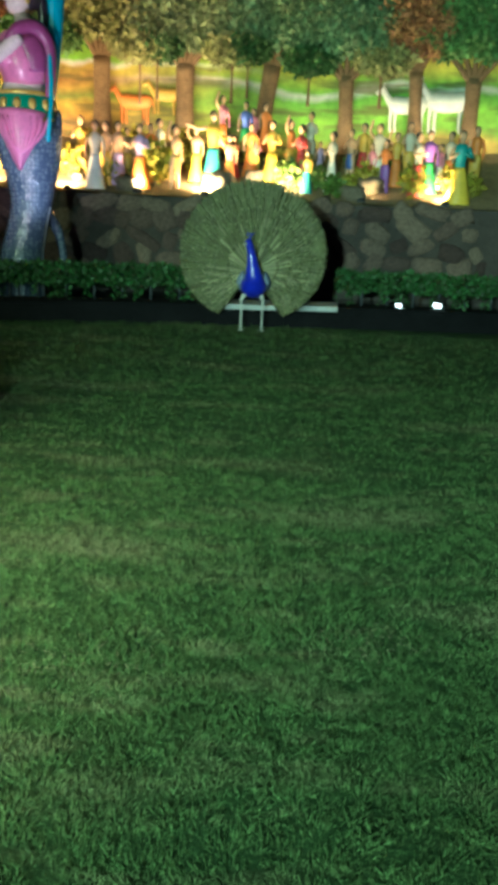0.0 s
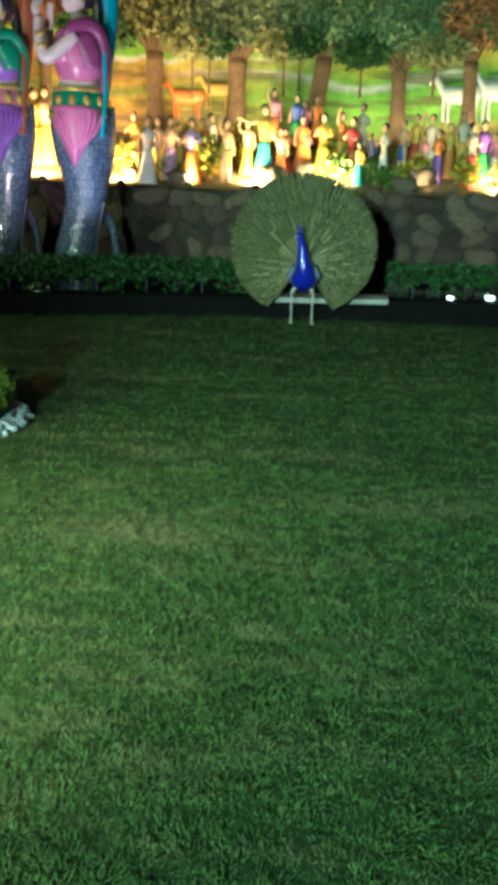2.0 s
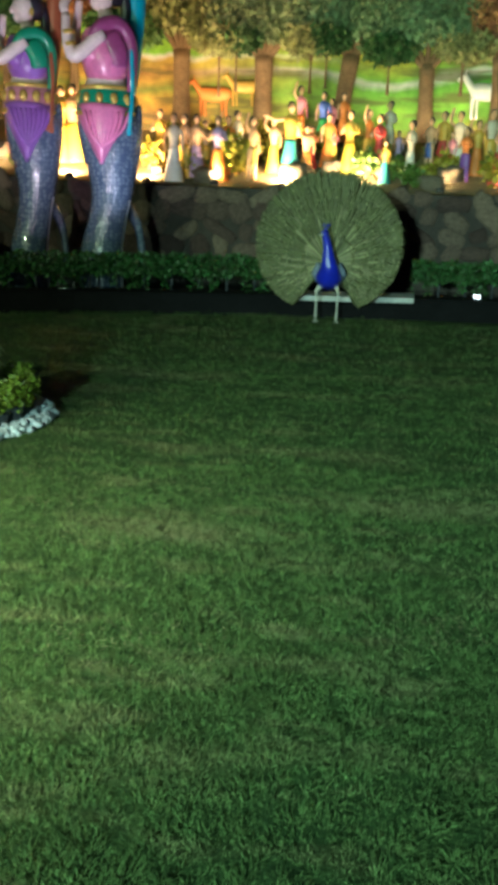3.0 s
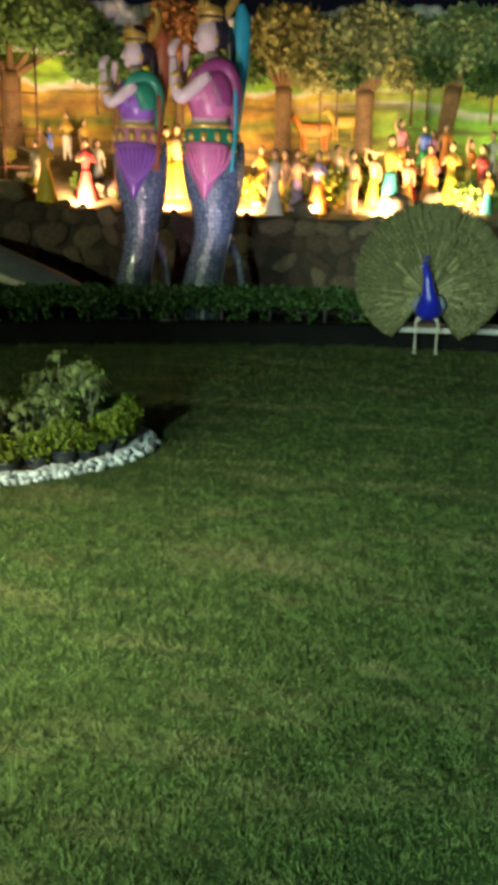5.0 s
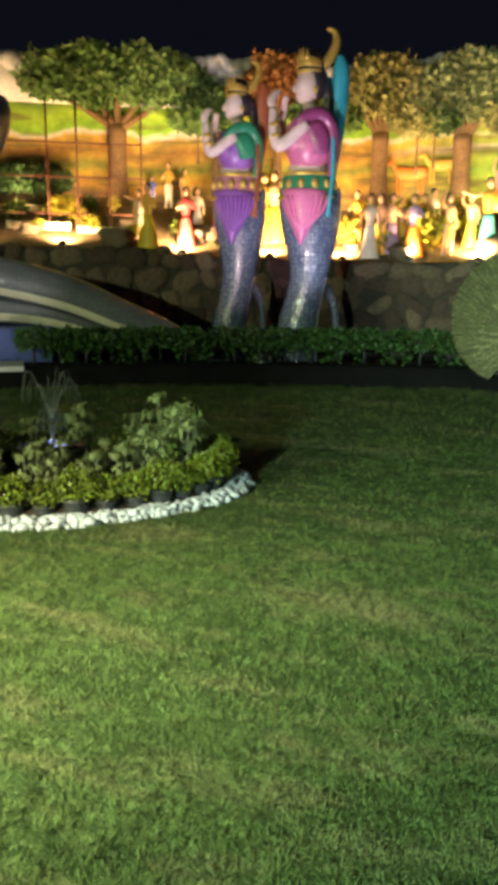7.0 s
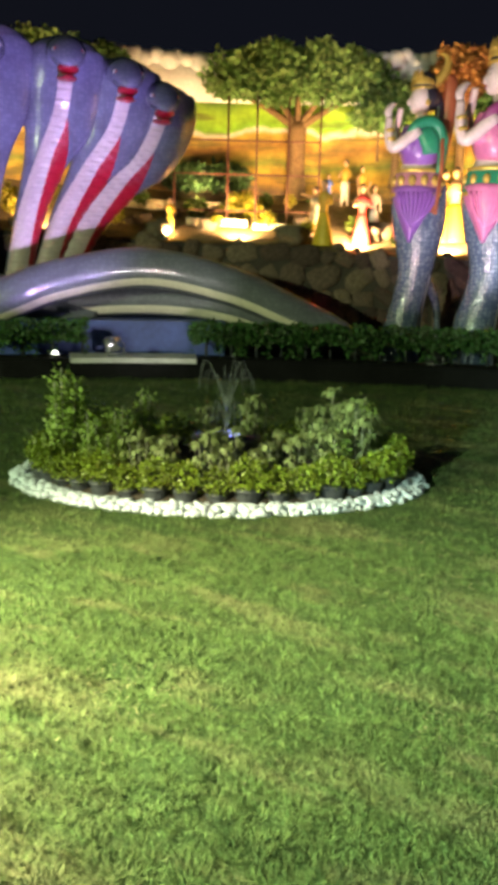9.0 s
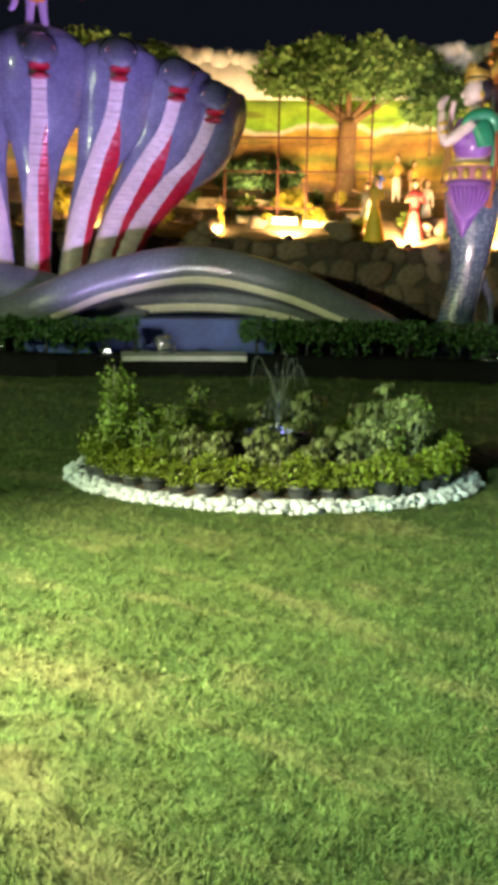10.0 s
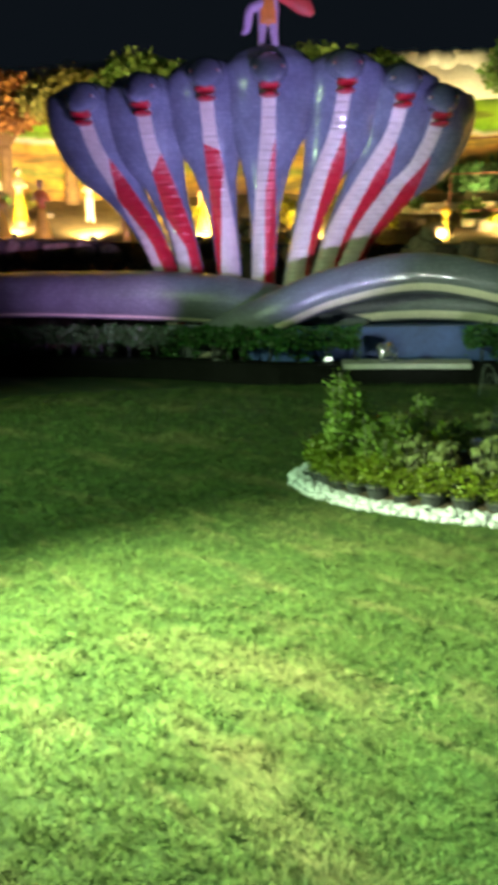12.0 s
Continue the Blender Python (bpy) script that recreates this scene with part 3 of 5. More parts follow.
TREES = [
    # bearing, foot, fork, top, half-width, leaf, lean, girth
    (28.1, 2.75, 4.25, 5.68, 1.74, "green", 0.0, 0.20), (10.7, 2.7, 4.15, 5.50, 0.76, "olive", 0.0, 0.19), (5.4, 2.6, 4.1, 5.55, 0.96, "grey", 0.0, 0.21),
    (-0.2, 2.45, 4.15, 5.45, 0.85, "bluegreen", -0.25, 0.19), (-5.0, 2.7, 4.0, 5.5, 1.15, "bluegreen", 0.05, 0.17), (-9.4, 2.8, 4.1, 5.45, 0.55, "rust", 0.06, 0.15),
    (-13.0, 2.7, 4.0, 5.4, 0.95, "green", 0.0, 0.17), (17.5, 3.0, 4.45, 5.5, 0.50, "rust", 0.0, 0.10), (21.6, 3.3, 4.3, 4.85, 0.45, "dark", 0.0, 0.08),
    (41.5, 2.9, 4.4, 5.45, 0.60, "dark", 0.0, 0.14), (45.0, 2.9, 4.3, 5.6, 1.1, "green", 0.0, 0.15), (56.0, 2.9, 4.3, 5.6, 0.9, "green", 0.0, 0.15), (61.0, 2.9, 4.2, 5.25, 0.8, "olive", 0.0, 0.15), (65.0, 2.9, 4.0, 5.3, 0.7, "rust", 0.0, 0.14),
    (8.3, 3.6, 4.05, 4.45, 0.30, "olive", 0.0, 0.021), (7.2, 3.7, 4.1, 4.5, 0.28, "dark", 0.0, 0.018), (2.4, 3.7, 4.1, 4.5, 0.32, "olive", 0.0, 0.021), (1.4, 3.8, 4.15, 4.5, 0.25, "dark", 0.0, 0.018), (-2.6, 3.7, 4.0, 4.35, 0.3, "dark", 0.0, 0.021),
    (-7.2, 3.7, 4.0, 4.4, 0.35, "olive", 0.0, 0.024), (13.6, 3.7, 4.1, 4.6, 0.3, "green", 0.0, 0.021), (15.0, 3.8, 4.2, 4.6, 0.28, "dark", 0.0, 0.018), (22.8, 3.8, 4.1, 4.5, 0.3, "green", 0.0, 0.021), (33.0, 2.7, 2.95, 3.3, 0.3, "dark", 0.0, 0.05), (35.2, 2.7, 2.95, 3.25, 0.3, "dark", 0.0, 0.05),
]
for i, row in enumerate(TREES):
    relief_tree(20 + i, *row[:6], lean=row[6], girth=row[7])


# ---- tableau figures: painted statues, one mesh each ----
FIGURES = [
    # bearing, distance, height, skirt, top, arms
    (11.2, 14.20, 1.07, 'white', 'pale', 'down'),
    (10.5, 14.40, 1.01, 'gold', 'skin', 'down'),
    (9.7, 14.43, 1.01, 'lilac', 'skin', 'bent'),
    (8.3, 14.29, 1.03, 'orange', 'lilac', 'bent'),
    (6.0, 14.35, 1.03, 'olive', 'skin', 'up'),
    (17.7, 14.85, 1.25, 'yellow', 'skin', 'bent'),
    (18.4, 14.80, 1.22, 'yellow', 'gold', 'down'),
    (3.5, 14.59, 1.22, 'teal', 'gold', 'out'),
    (2.9, 16.46, 1.04, 'orange', 'pink', 'up'),
    (2.1, 15.09, 0.71, 'crimson', 'brown', 'bent'),
    (1.4, 16.42, 0.96, 'green', 'blue', 'down'),
    (0.9, 16.58, 0.81, 'pink', 'pink', 'down'),
    (0.1, 16.62, 0.90, 'orange', 'orange', 'down'),
    (0.6, 15.19, 0.68, 'gold', 'pink', 'bent'),
    (-2.3, 14.76, 1.02, 'crimson', 'crimson', 'bent'),
    (-2.9, 15.64, 1.01, 'pale', 'pale', 'bent'),
    (-3.6, 15.33, 0.60, 'lilac', 'lilac', 'down'),
    (-2.8, 14.43, 0.71, 'teal', 'gold', 'down'),
    (-5.6, 15.14, 0.88, 'blue', 'skin', 'bent'),
    (-7.0, 14.89, 0.73, 'crimson', 'pink', 'down'),
    (-7.9, 14.62, 0.87, 'purple', 'orange', 'bent'),
    (-8.6, 14.93, 0.90, 'orange', 'gold', 'up'),
    (-10.7, 14.62, 1.03, 'green', 'purple', 'down'),
    (-11.4, 14.87, 0.76, 'white', 'pink', 'down'),
    (-12.7, 14.20, 1.15, 'yellow', 'teal', 'bent'),
    (26.3, 14.20, 1.08, 'yellow', 'gold', 'out'),
    (23.7, 14.50, 1.01, 'crimson', 'crimson', 'bent'),
    (25.9, 16.70, 0.57, 'blue', 'blue', 'out'),
    (24.8, 16.70, 0.87, 'pale', 'gold', 'bent'),
    (23.7, 16.70, 0.78, 'brown', 'gold', 'down'),
    (36.6, 14.20, 0.66, 'gold', 'gold', 'out'),
    (65.6, 14.24, 0.72, 'yellow', 'gold', 'down'),
    (63.2, 14.22, 0.93, 'yellow', 'orange', 'bent'),
    (57.8, 14.20, 0.49, 'gold', 'gold', 'down'),
    (52.4, 14.85, 0.94, 'yellow', 'gold', 'down'),
]
SLOTS = list(PAINT)


def figure(seed, az, r, h, skirt, top, arms, limbs="skin", slim=False):
    rng = random.Random(seed)
    bm = bmesh.new()
    S, T, K, H = (SLOTS.index(k) for k in (skirt, top, limbs, "hair"))
    w = rng.uniform(0.9, 1.1)
    full = skirt in ("white", "crimson", "orange", "yellow", "teal", "green", "pink", "lilac") and not slim
    if full:
        sweep(bm, [(0, 0, 0.0, 0.17 * w), (0, 0, 0.12, 0.15 * w), (0, 0, 0.35, 0.10 * w), (0, 0, 0.50, 0.075)], 10, 14, S, squash=0.75)
    else:
        for s in (-1, 1):
            sweep(bm, [(s * 0.06 + 0.02 * s, 0, 0.0, 0.03), (s * 0.055, 0, 0.2, 0.042), (s * 0.045, 0, 0.42, 0.062), (s * 0.03, 0, 0.5, 0.06)], 8, 8, K if slim or skirt in ("blue", "brown", "olive") else S)
        sweep(bm, [(0, 0, 0.24, 0.09), (0, 0, 0.4, 0.10), (0, 0, 0.52, 0.085)], 7, 12, S, squash=0.75)
    sweep(bm, [(0, 0, 0.48, 0.075), (0, 0, 0.58, 0.068), (0, -0.01, 0.70, 0.095), (0, 0, 0.78, 0.085), (0, 0, 0.82, 0.035)], 12, 12, T, squash=0.65)
    sweep(bm, [(0, 0, 0.80, 0.028), (0, 0, 0.86, 0.026)], 4, 8, K)
    ball(bm, (0, -0.005, 0.91), (0.048, 0.054, 0.066), K)
    ball(bm, (0, 0.016, 0.932), (0.054, 0.056, 0.062), H)
    ball(bm, (0, 0.05, 0.955), (0.026, 0.026, 0.026), H, 8, 6)
    for s in (-1, 1):
        sh = (s * 0.095, 0, 0.765, 0.028)
        up = arms == "up" and s < 0
        if up:
            rows = [sh, (s * 0.17, -0.02, 0.86, 0.024), (s * 0.13, -0.03, 1.0, 0.02), (s * 0.12, -0.03, 1.04, 0.016)]
        elif arms == "out" and s < 0:
            rows = [sh, (s * 0.22, -0.03, 0.74, 0.024), (s * 0.34, -0.05, 0.78, 0.019), (s * 0.39, -0.05, 0.79, 0.014)]
        elif arms == "bent" or arms == "out":
            rows = [sh, (s * 0.15, -0.02, 0.64, 0.025), (s * 0.08, -0.11, 0.66, 0.021), (s * 0.05, -0.13, 0.68, 0.016)]
        else:
            rows = [sh, (s * 0.135, 0, 0.62, 0.024), (s * 0.13, -0.03, 0.49, 0.019), (s * 0.13, -0.04, 0.45, 0.014)]
        sweep(bm, rows, 9, 7, K if s < 0 or top == "skin" else T)
    if slim:
        sweep(bm, [(0.05, 0, 0.52, 0.05), (0.2, -0.02, 0.47, 0.075), (0.34, 0, 0.40, 0.085), (0.43, 0, 0.32, 0.03)], 12, 10, T, squash=0.5)
        sweep(bm, [(-0.05, -0.02, 0.42, 0.05), (-0.17, -0.06, 0.36, 0.045), (-0.20, -0.05, 0.2, 0.035), (-0.24, -0.08, 0.15, 0.02)], 12, 8, K)
    bmesh.ops.recalc_face_normals(bm, faces=bm.faces)
    ob = part("statue", bm, [PAINT[k] for k in SLOTS])
    ob.matrix_world = pose(*polar(az, r, stage_z(az, r) - 0.03), 0, 0, az + rng.uniform(-60, 60)) @ Matrix.Scale(h, 4)
    words = {"skin": "bare-chested"}.get(top, top + " top")
    return tagged(ob, f"painted village statue, {words}, {skirt} {'skirt' if full else 'wrap'}, arms {arms}, on the bank", "statue", "tableau statues")


for i, row in enumerate(FIGURES):
    figure(100 + i, *row)
crowd = random.Random(44)
for i, az in enumerate((12.1, 9.1, 7.6, 7.0, 4.6, 2.4, 1.0, -0.4, -1.6, -4.4, -6.4, -7.4, -9.4, -10.0, -12.0, -13.6, 19.3, 22.9, 26.9, 64.4, 66.0, 60.0)):
    figure(300 + i, az, wall_r(az) + crowd.uniform(0.5, 1.3), crowd.uniform(0.85, 1.05), crowd.choice(("gold", "yellow", "orange", "pale", "crimson", "white")), crowd.choice(("skin", "gold", "pale", "orange")), crowd.choice(("down", "bent", "up")))


# ---- rocks and shrubs of the tableau ----
def stone_mesh(name, seed, mat, rough=0.16, cuts=3):
    bm = bmesh.new()
    bmesh.ops.create_cube(bm, size=2)
    bmesh.ops.subdivide_edges(bm, edges=bm.edges, cuts=cuts, use_grid_fill=True)
    for v in bm.verts:
        n = v.co.normalized()
        v.co = v.co.lerp(n * 1.2, 0.55)
        v.co *= 1 + rough * noise.noise(v.co * 1.1 + Vector((seed * 7.3, 0, 0)))
    for f in bm.faces:
        f.smooth = True
    me = bpy.data.meshes.new(name)
    bm.to_mesh(me)
    bm.free()
    me.materials.append(mat)
    return me


BOULDERS = [stone_mesh("boulder", k, ROCK, 0.45) for k in range(5)]


def boulder(k, az, r, size, sink=0.35):
    ob = new("boulder", BOULDERS[k % 5])
    s = (size, size * 0.8, size * 0.6)
    ob.matrix_world = pose(*polar(az, r, stage_z(az, r) + s[2] * (0.85 - sink)), 0, 0, 40 * k) @ Matrix.Diagonal((*s, 1))
    return tagged(ob, "rough brown boulder on the earth bank", "boulder", "boulders on the bank")


rnd = random.Random(11)
boulder(0, 28.3, 14.16, 0.24, 0.1)
boulder(1, 25.2, 14.12, 0.08)
for k in range(34):
    az = rnd.uniform(-14, 66)
    boulder(k, az, wall_r(az) + rnd.uniform(0.15, 1.6), rnd.uniform(0.08, 0.24))

SHRUB = {"yellow": material("yellow_shrub_leaf", (0.34, 0.30, 0.03), 0.6, vary=0.3, island=0.4), "green": material("green_shrub_leaf", (0.11, 0.18, 0.03), 0.6, vary=0.3, island=0.5)}


def shrub_mesh(seed, mat):
    rng = np.random.default_rng(seed)
    n = 260
    d = rng.normal(size=(n, 3))
    d /= np.linalg.norm(d, axis=1, keepdims=True)
    p = d * rng.uniform(0.4, 1, (n, 1)) * np.array([0.5, 0.4, 0.42]) + np.array([0, 0, 0.45])
    return quads("leaves", leaves(rng, p, 0.13, -0.4), mat)


def shrubs():
    rnd = random.Random(31)
    kinds = []
    for k in range(4):
        col = ("yellow", "yellow", "green", "yellow")[k]
        t = thing("shrub", f"small {col} leafy shrub on the bank", "shrub", "shrubs on the bank")
        shrub_mesh(k, SHRUB[col]).parent = t
        bm = bmesh.new()
        sweep(bm, [(0, 0, -0.05, 0.05), (0.03, 0, 0.3, 0.03), (0, 0.02, 0.5, 0.015)], 5, 6)
        part("stem", bm, BARK, t)
        kinds.append(t)
    spots = [(rnd.uniform(-14, 21), rnd.uniform(0.25, 2.2), rnd.uniform(0.3, 0.6)) for _ in range(40)]
    spots += [(rnd.uniform(21, 66), rnd.uniform(0.4, 2.4), rnd.uniform(0.25, 0.5)) for _ in range(34)]
    spots += [(-4.6, 0.25, 0.45), (-5.4, 0.3, 0.4), (7.3, 0.5, 0.75), (6.8, 0.7, 0.6), (-9.8, 0.9, 0.45)]
    for i, (az, off, s) in enumerate(spots):
        r = wall_r(az) + off
        m = pose(*polar(az, r, stage_z(az, r) - 0.02), 0, 0, 67 * i)
        t = kinds[i % 4] if i < 4 else copy_thing(kinds[i % 4], m)
        t.matrix_basis = m @ Matrix.Scale(s, 4)


shrubs()


# low cream parapets on the bank
def parapet(a0, a1, off, h):
    bm = bmesh.new()
    azs = np.linspace(a0, a1, max(3, int((a1 - a0) / 0.8)))
    strip(bm, azs, lambda a: wall_r(a) + off, lambda a: wall_r(a) + off + 0.16, lambda a: stage_z(a, wall_r(a) + off) - 0.1, lambda a: stage_z(a, wall_r(a) + off) + h)
    tagged(part("low_wall", bm, CREAM, smooth=False), "low cream rendered garden wall on the bank", "low wall", "low walls on the bank")


parapet(26.8, 31.0, 0.75, 0.10)
parapet(31.4, 35.5, 0.85, 0.12)
parapet(33.0, 43.0, 1.7, 0.16)
parapet(19.5, 23.2, 0.8, 0.10)


# ---- deer and cows in relief ----
def beast(az, z, size, mat, label, flip=1):
    bm = bmesh.new()
    sweep(bm, [(-0.5, 0, 0.62, 0.13), (-0.35, 0, 0.66, 0.2), (0, 0, 0.63, 0.21), (0.3, 0, 0.66, 0.2), (0.45, 0, 0.68, 0.12)], 12, 10, squash=0.6)
    sweep(bm, [(0.4, 0, 0.68, 0.11), (0.55, 0, 0.88, 0.08), (0.63, 0, 0.98, 0.08), (0.8, 0, 0.9, 0.045)], 9, 8, squash=0.7)
    for x in (-0.4, -0.28, 0.26, 0.38):
        sweep(bm, [(x, 0, 0.6, 0.07), (x + 0.02, 0, 0.3, 0.04), (x, 0, 0.0, 0.035)], 6, 7)
    sweep(bm, [(-0.5, 0, 0.68, 0.03), (-0.6, 0, 0.5, 0.025), (-0.58, 0, 0.32, 0.02)], 5, 6)
    for s in (-1, 1):
        sweep(bm, [(0.62, 0.05 * s, 1.02, 0.02), (0.6, 0.08 * s, 1.16, 0.008)], 4, 5)
    bmesh.ops.recalc_face_normals(bm, faces=bm.faces)
    ob = part("animal_statue", bm, mat)
    ob.matrix_world = pose(*polar(az, mural_r(az) - 0.09 * size, z), 0, 0, az) @ Matrix.Diagonal((size * flip, size, size, 1))
    return tagged(ob, label, "statue", "relief animals")


beast(-11.6, 3.05, 0.85, PAINT["white"], "white cow in relief on the painted wall", -1)
beast(-9.0, 3.05, 0.75, PAINT["white"], "white cow in relief on the painted wall", -1)
beast(8.6, 3.0, 0.62, PAINT["orange"], "orange deer in relief on the painted wall", -1)
beast(6.6, 3.2, 0.55, PAINT["gold"], "golden deer in relief on the painted wall", -1)


# ---- scaffold in front of the big relief tree ----
def scaffold():
    t = thing("scaffold", "rusty steel tube scaffold standing on the bank", "scaffold")
    ends = {}
    for az in (36.3, 32.75, 30.85, 28.75, 26.65):
        r = 15.0
        p = polar(az, r, stage_z(az, r) - 0.05)
        top = 4.35 if az < 36 else 3.6
        bm = bmesh.new()
        sweep(bm, [(*p, 0.018), (p.x, p.y, (p.z + top) / 2, 0.018), (p.x, p.y, top, 0.018)], 4, 8, side=(1, 0, 0))
        part("pole", bm, STEEL, t)
        ends[az] = p
    keys = sorted(ends)
    for z in (2.45, 3.06, 3.62):
        for a, b in zip(keys, keys[1:]):
            bm = bmesh.new()
            p, q = ends[a], ends[b]
            sweep(bm, [(p.x, p.y - 0.03, z, 0.015), ((p.x + q.x) / 2, (p.y + q.y) / 2 - 0.03, z, 0.015), (q.x, q.y - 0.03, z, 0.015)], 3, 8, side=(0, 0, 1))
            part("rail", bm, STEEL, t)


scaffold()

# ---- the two nagini statues rising from the pond ----
SKIN_SCALE = scaled("blue_grey_scales", (0.09, 0.125, 0.22), (0.28, 0.34, 0.45), 0.058, 0.26, 0.6)
SKIN_SCALE.node_tree.nodes["Bump"].inputs["Strength"].default_value = 0.85


def glaze(name, color):
    return material(name, color, 0.28, vary=0.2, scale=4, coat=0.5, bump=0.15, bump_scale=14)


def nagini(az, r, kx, ku, colors, turn=0.0, label=""):
    def z_(z):
        return z if z < 2.9 else 2.9 + (z - 2.9) * ku

    def rows(*some):
        return [(p[0] * kx, p[1], z_(p[2]), *(w * kx for w in p[3:])) for p in some]

    bm = bmesh.new()
    TAIL, FLESH, SKIRT, BELT, TOP, CAPE, GOLD, HAIR, SHAWL, TRIM = range(10)
    sweep(bm, rows((-0.16, 0, -0.1, 0.36, 0.32), (-0.13, 0, 0.65, 0.31, 0.29), (-0.04, 0, 1.1, 0.275, 0.26), (0.03, 0, 1.5, 0.29, 0.27), (0.04, 0, 1.85, 0.355, 0.32), (0.05, 0, 2.3, 0.42, 0.36), (0.04, 0.03, 2.6, 0.40, 0.34)), 30, 24, TAIL, pick=lambda s, u: TRIM if 0.55 < u < 0.60 and s < 0.5 else TAIL)
    sweep(bm, rows((0.22, 0.0, 1.75, 0.16, 0.2), (0.34, 0.0, 2.2, 0.13, 0.2), (0.42, 0.0, 2.62, 0.055, 0.12), (0.43, 0.0, 2.72, 0.01, 0.02)), 12, 10, TAIL)
    sweep(bm, rows((-0.2, 0.0, 1.95, 0.16, 0.2), (-0.32, 0.0, 2.3, 0.10, 0.18), (-0.40, 0.0, 2.6, 0.03, 0.08)), 10, 10, TAIL)
    sweep(bm, rows((0.22, 0.22, 1.35, 0.1), (0.38, 0.25, 1.12, 0.075), (0.45, 0.25, 0.85, 0.06), (0.49, 0.25, 0.4, 0.05)), 12, 10, TAIL)
    sweep(bm, rows((-0.03, -0.05, 2.62, 0.40, 0.36), (-0.05, -0.09, 2.35, 0.33, 0.35), (-0.09, -0.12, 2.1, 0.17, 0.31), (-0.11, -0.14, 1.88, 0.025, 0.25)), 14, 20, SKIRT)
    for i in range(9):
        x = -0.32 + 0.075 * i
        sweep(bm, rows((x, -0.30 - 0.09 * math.cos(x * 3.5), 2.58, 0.02), (x * 0.75 - 0.02, -0.34 - 0.08 * math.cos(x * 3.5), 2.35, 0.022), (x * 0.3 - 0.08, -0.42, 2.08 + abs(x) * 0.3, 0.012)), 7, 6, SKIRT)
    sweep(bm, rows((-0.02, -0.01, 2.56, 0.43, 0.38), (-0.02, -0.01, 2.72, 0.41, 0.36), (-0.02, 0, 2.88, 0.36, 0.31)), 8, 24, BELT)
    for z, w in ((2.555, 0.435), (2.885, 0.365)):
        sweep(bm, rows((-0.02, -0.01, z - 0.025, w, w * 0.87), (-0.02, -0.01, z + 0.03, w, w * 0.87)), 4, 24, GOLD)
    for i in range(6):
        a = math.radians(200 + 28 * i)
        ball(bm, rows((0.40 * math.cos(a) - 0.02, 0.36 * math.sin(a), 2.74))[0], (0.055, 0.05, 0.075), GOLD, 8, 6)
    sweep(bm, rows((-0.03, 0, 2.84, 0.31, 0.27), (0, 0, 3.06, 0.26, 0.24)), 5, 18, FLESH)
    sweep(bm, rows((0, 0, 3.02, 0.27, 0.25), (-0.02, -0.03, 3.24, 0.33, 0.30), (-0.02, -0.02, 3.45, 0.34, 0.28), (0.02, 0, 3.6, 0.27, 0.22), (0.0, 0, 3.69, 0.11, 0.11)), 16, 20, TOP)
    ball(bm, rows((-0.19, -0.14, 3.31))[0], (0.17 * kx, 0.17, 0.17), TOP)
    sweep(bm, rows((-0.24, -0.26, 3.42, 0.06), (-0.08, -0.30, 3.64, 0.085), (0.16, -0.24, 3.68, 0.10), (0.31, -0.2, 3.48, 0.09), (0.33, -0.2, 3.1, 0.07), (0.30, -0.2, 2.85, 0.05)), 20, 12, SHAWL)
    sweep(bm, rows((0.02, -0.27, 3.55, 0.13, 0.05), (0.12, -0.29, 3.35, 0.15, 0.05), (0.14, -0.27, 3.15, 0.12, 0.05)), 8, 10, SHAWL)
    sweep(bm, rows((0, 0, 3.64, 0.11), (-0.02, 0, 3.88, 0.10)), 5, 14, FLESH)
    ball(bm, rows((-0.045, -0.01, 4.10))[0], (0.185 * kx, 0.185, 0.24 * ku), FLESH, 16, 12)
    ball(bm, rows((-0.13, 0, 3.97))[0], (0.09 * kx, 0.11, 0.10 * ku), FLESH)
    sweep(bm, rows((-0.20, 0, 4.15, 0.02), (-0.245, 0, 4.06, 0.032), (-0.20, 0, 4.03, 0.03)), 6, 7, FLESH)
    sweep(bm, rows((-0.2, 0, 3.99, 0.018), (-0.225, 0, 3.975, 0.022), (-0.2, 0, 3.955, 0.018)), 4, 7, SHAWL)
    for e in (-1, 1):
        ball(bm, rows((-0.165, e * 0.11, 4.12))[0], (0.03 * kx, 0.035, 0.02), HAIR, 8, 6)
        sweep(bm, rows((-0.20, e * 0.04, 4.17, 0.008), (-0.175, e * 0.11, 4.185, 0.01), (-0.11, e * 0.165, 4.165, 0.006)), 6, 6, HAIR)
    ball(bm, rows((0.06, -0.19, 4.02))[0], (0.03, 0.02, 0.05), GOLD, 8, 6)
    ball(bm, rows((0.10, 0, 4.13))[0], (0.155 * kx, 0.175, 0.22 * ku), HAIR, 14, 10)
    sweep(bm, rows((0.19, 0.02, 4.2, 0.09), (0.26, 0.04, 3.9, 0.08), (0.22, 0.08, 3.5, 0.06)), 9, 10, HAIR)
    sweep(bm, rows((-0.02, 0, 4.26, 0.185, 0.185), (0.0, 0, 4.36, 0.19, 0.19), (0.03, 0, 4.48, 0.15, 0.15), (0.05, 0, 4.56, 0.07, 0.07)), 10, 18, HAIR)
    sweep(bm, rows((-0.02, 0, 4.33, 0.205, 0.2), (-0.015, 0, 4.40, 0.20, 0.195), (0.0, 0, 4.46, 0.185, 0.18)), 5, 18, GOLD)
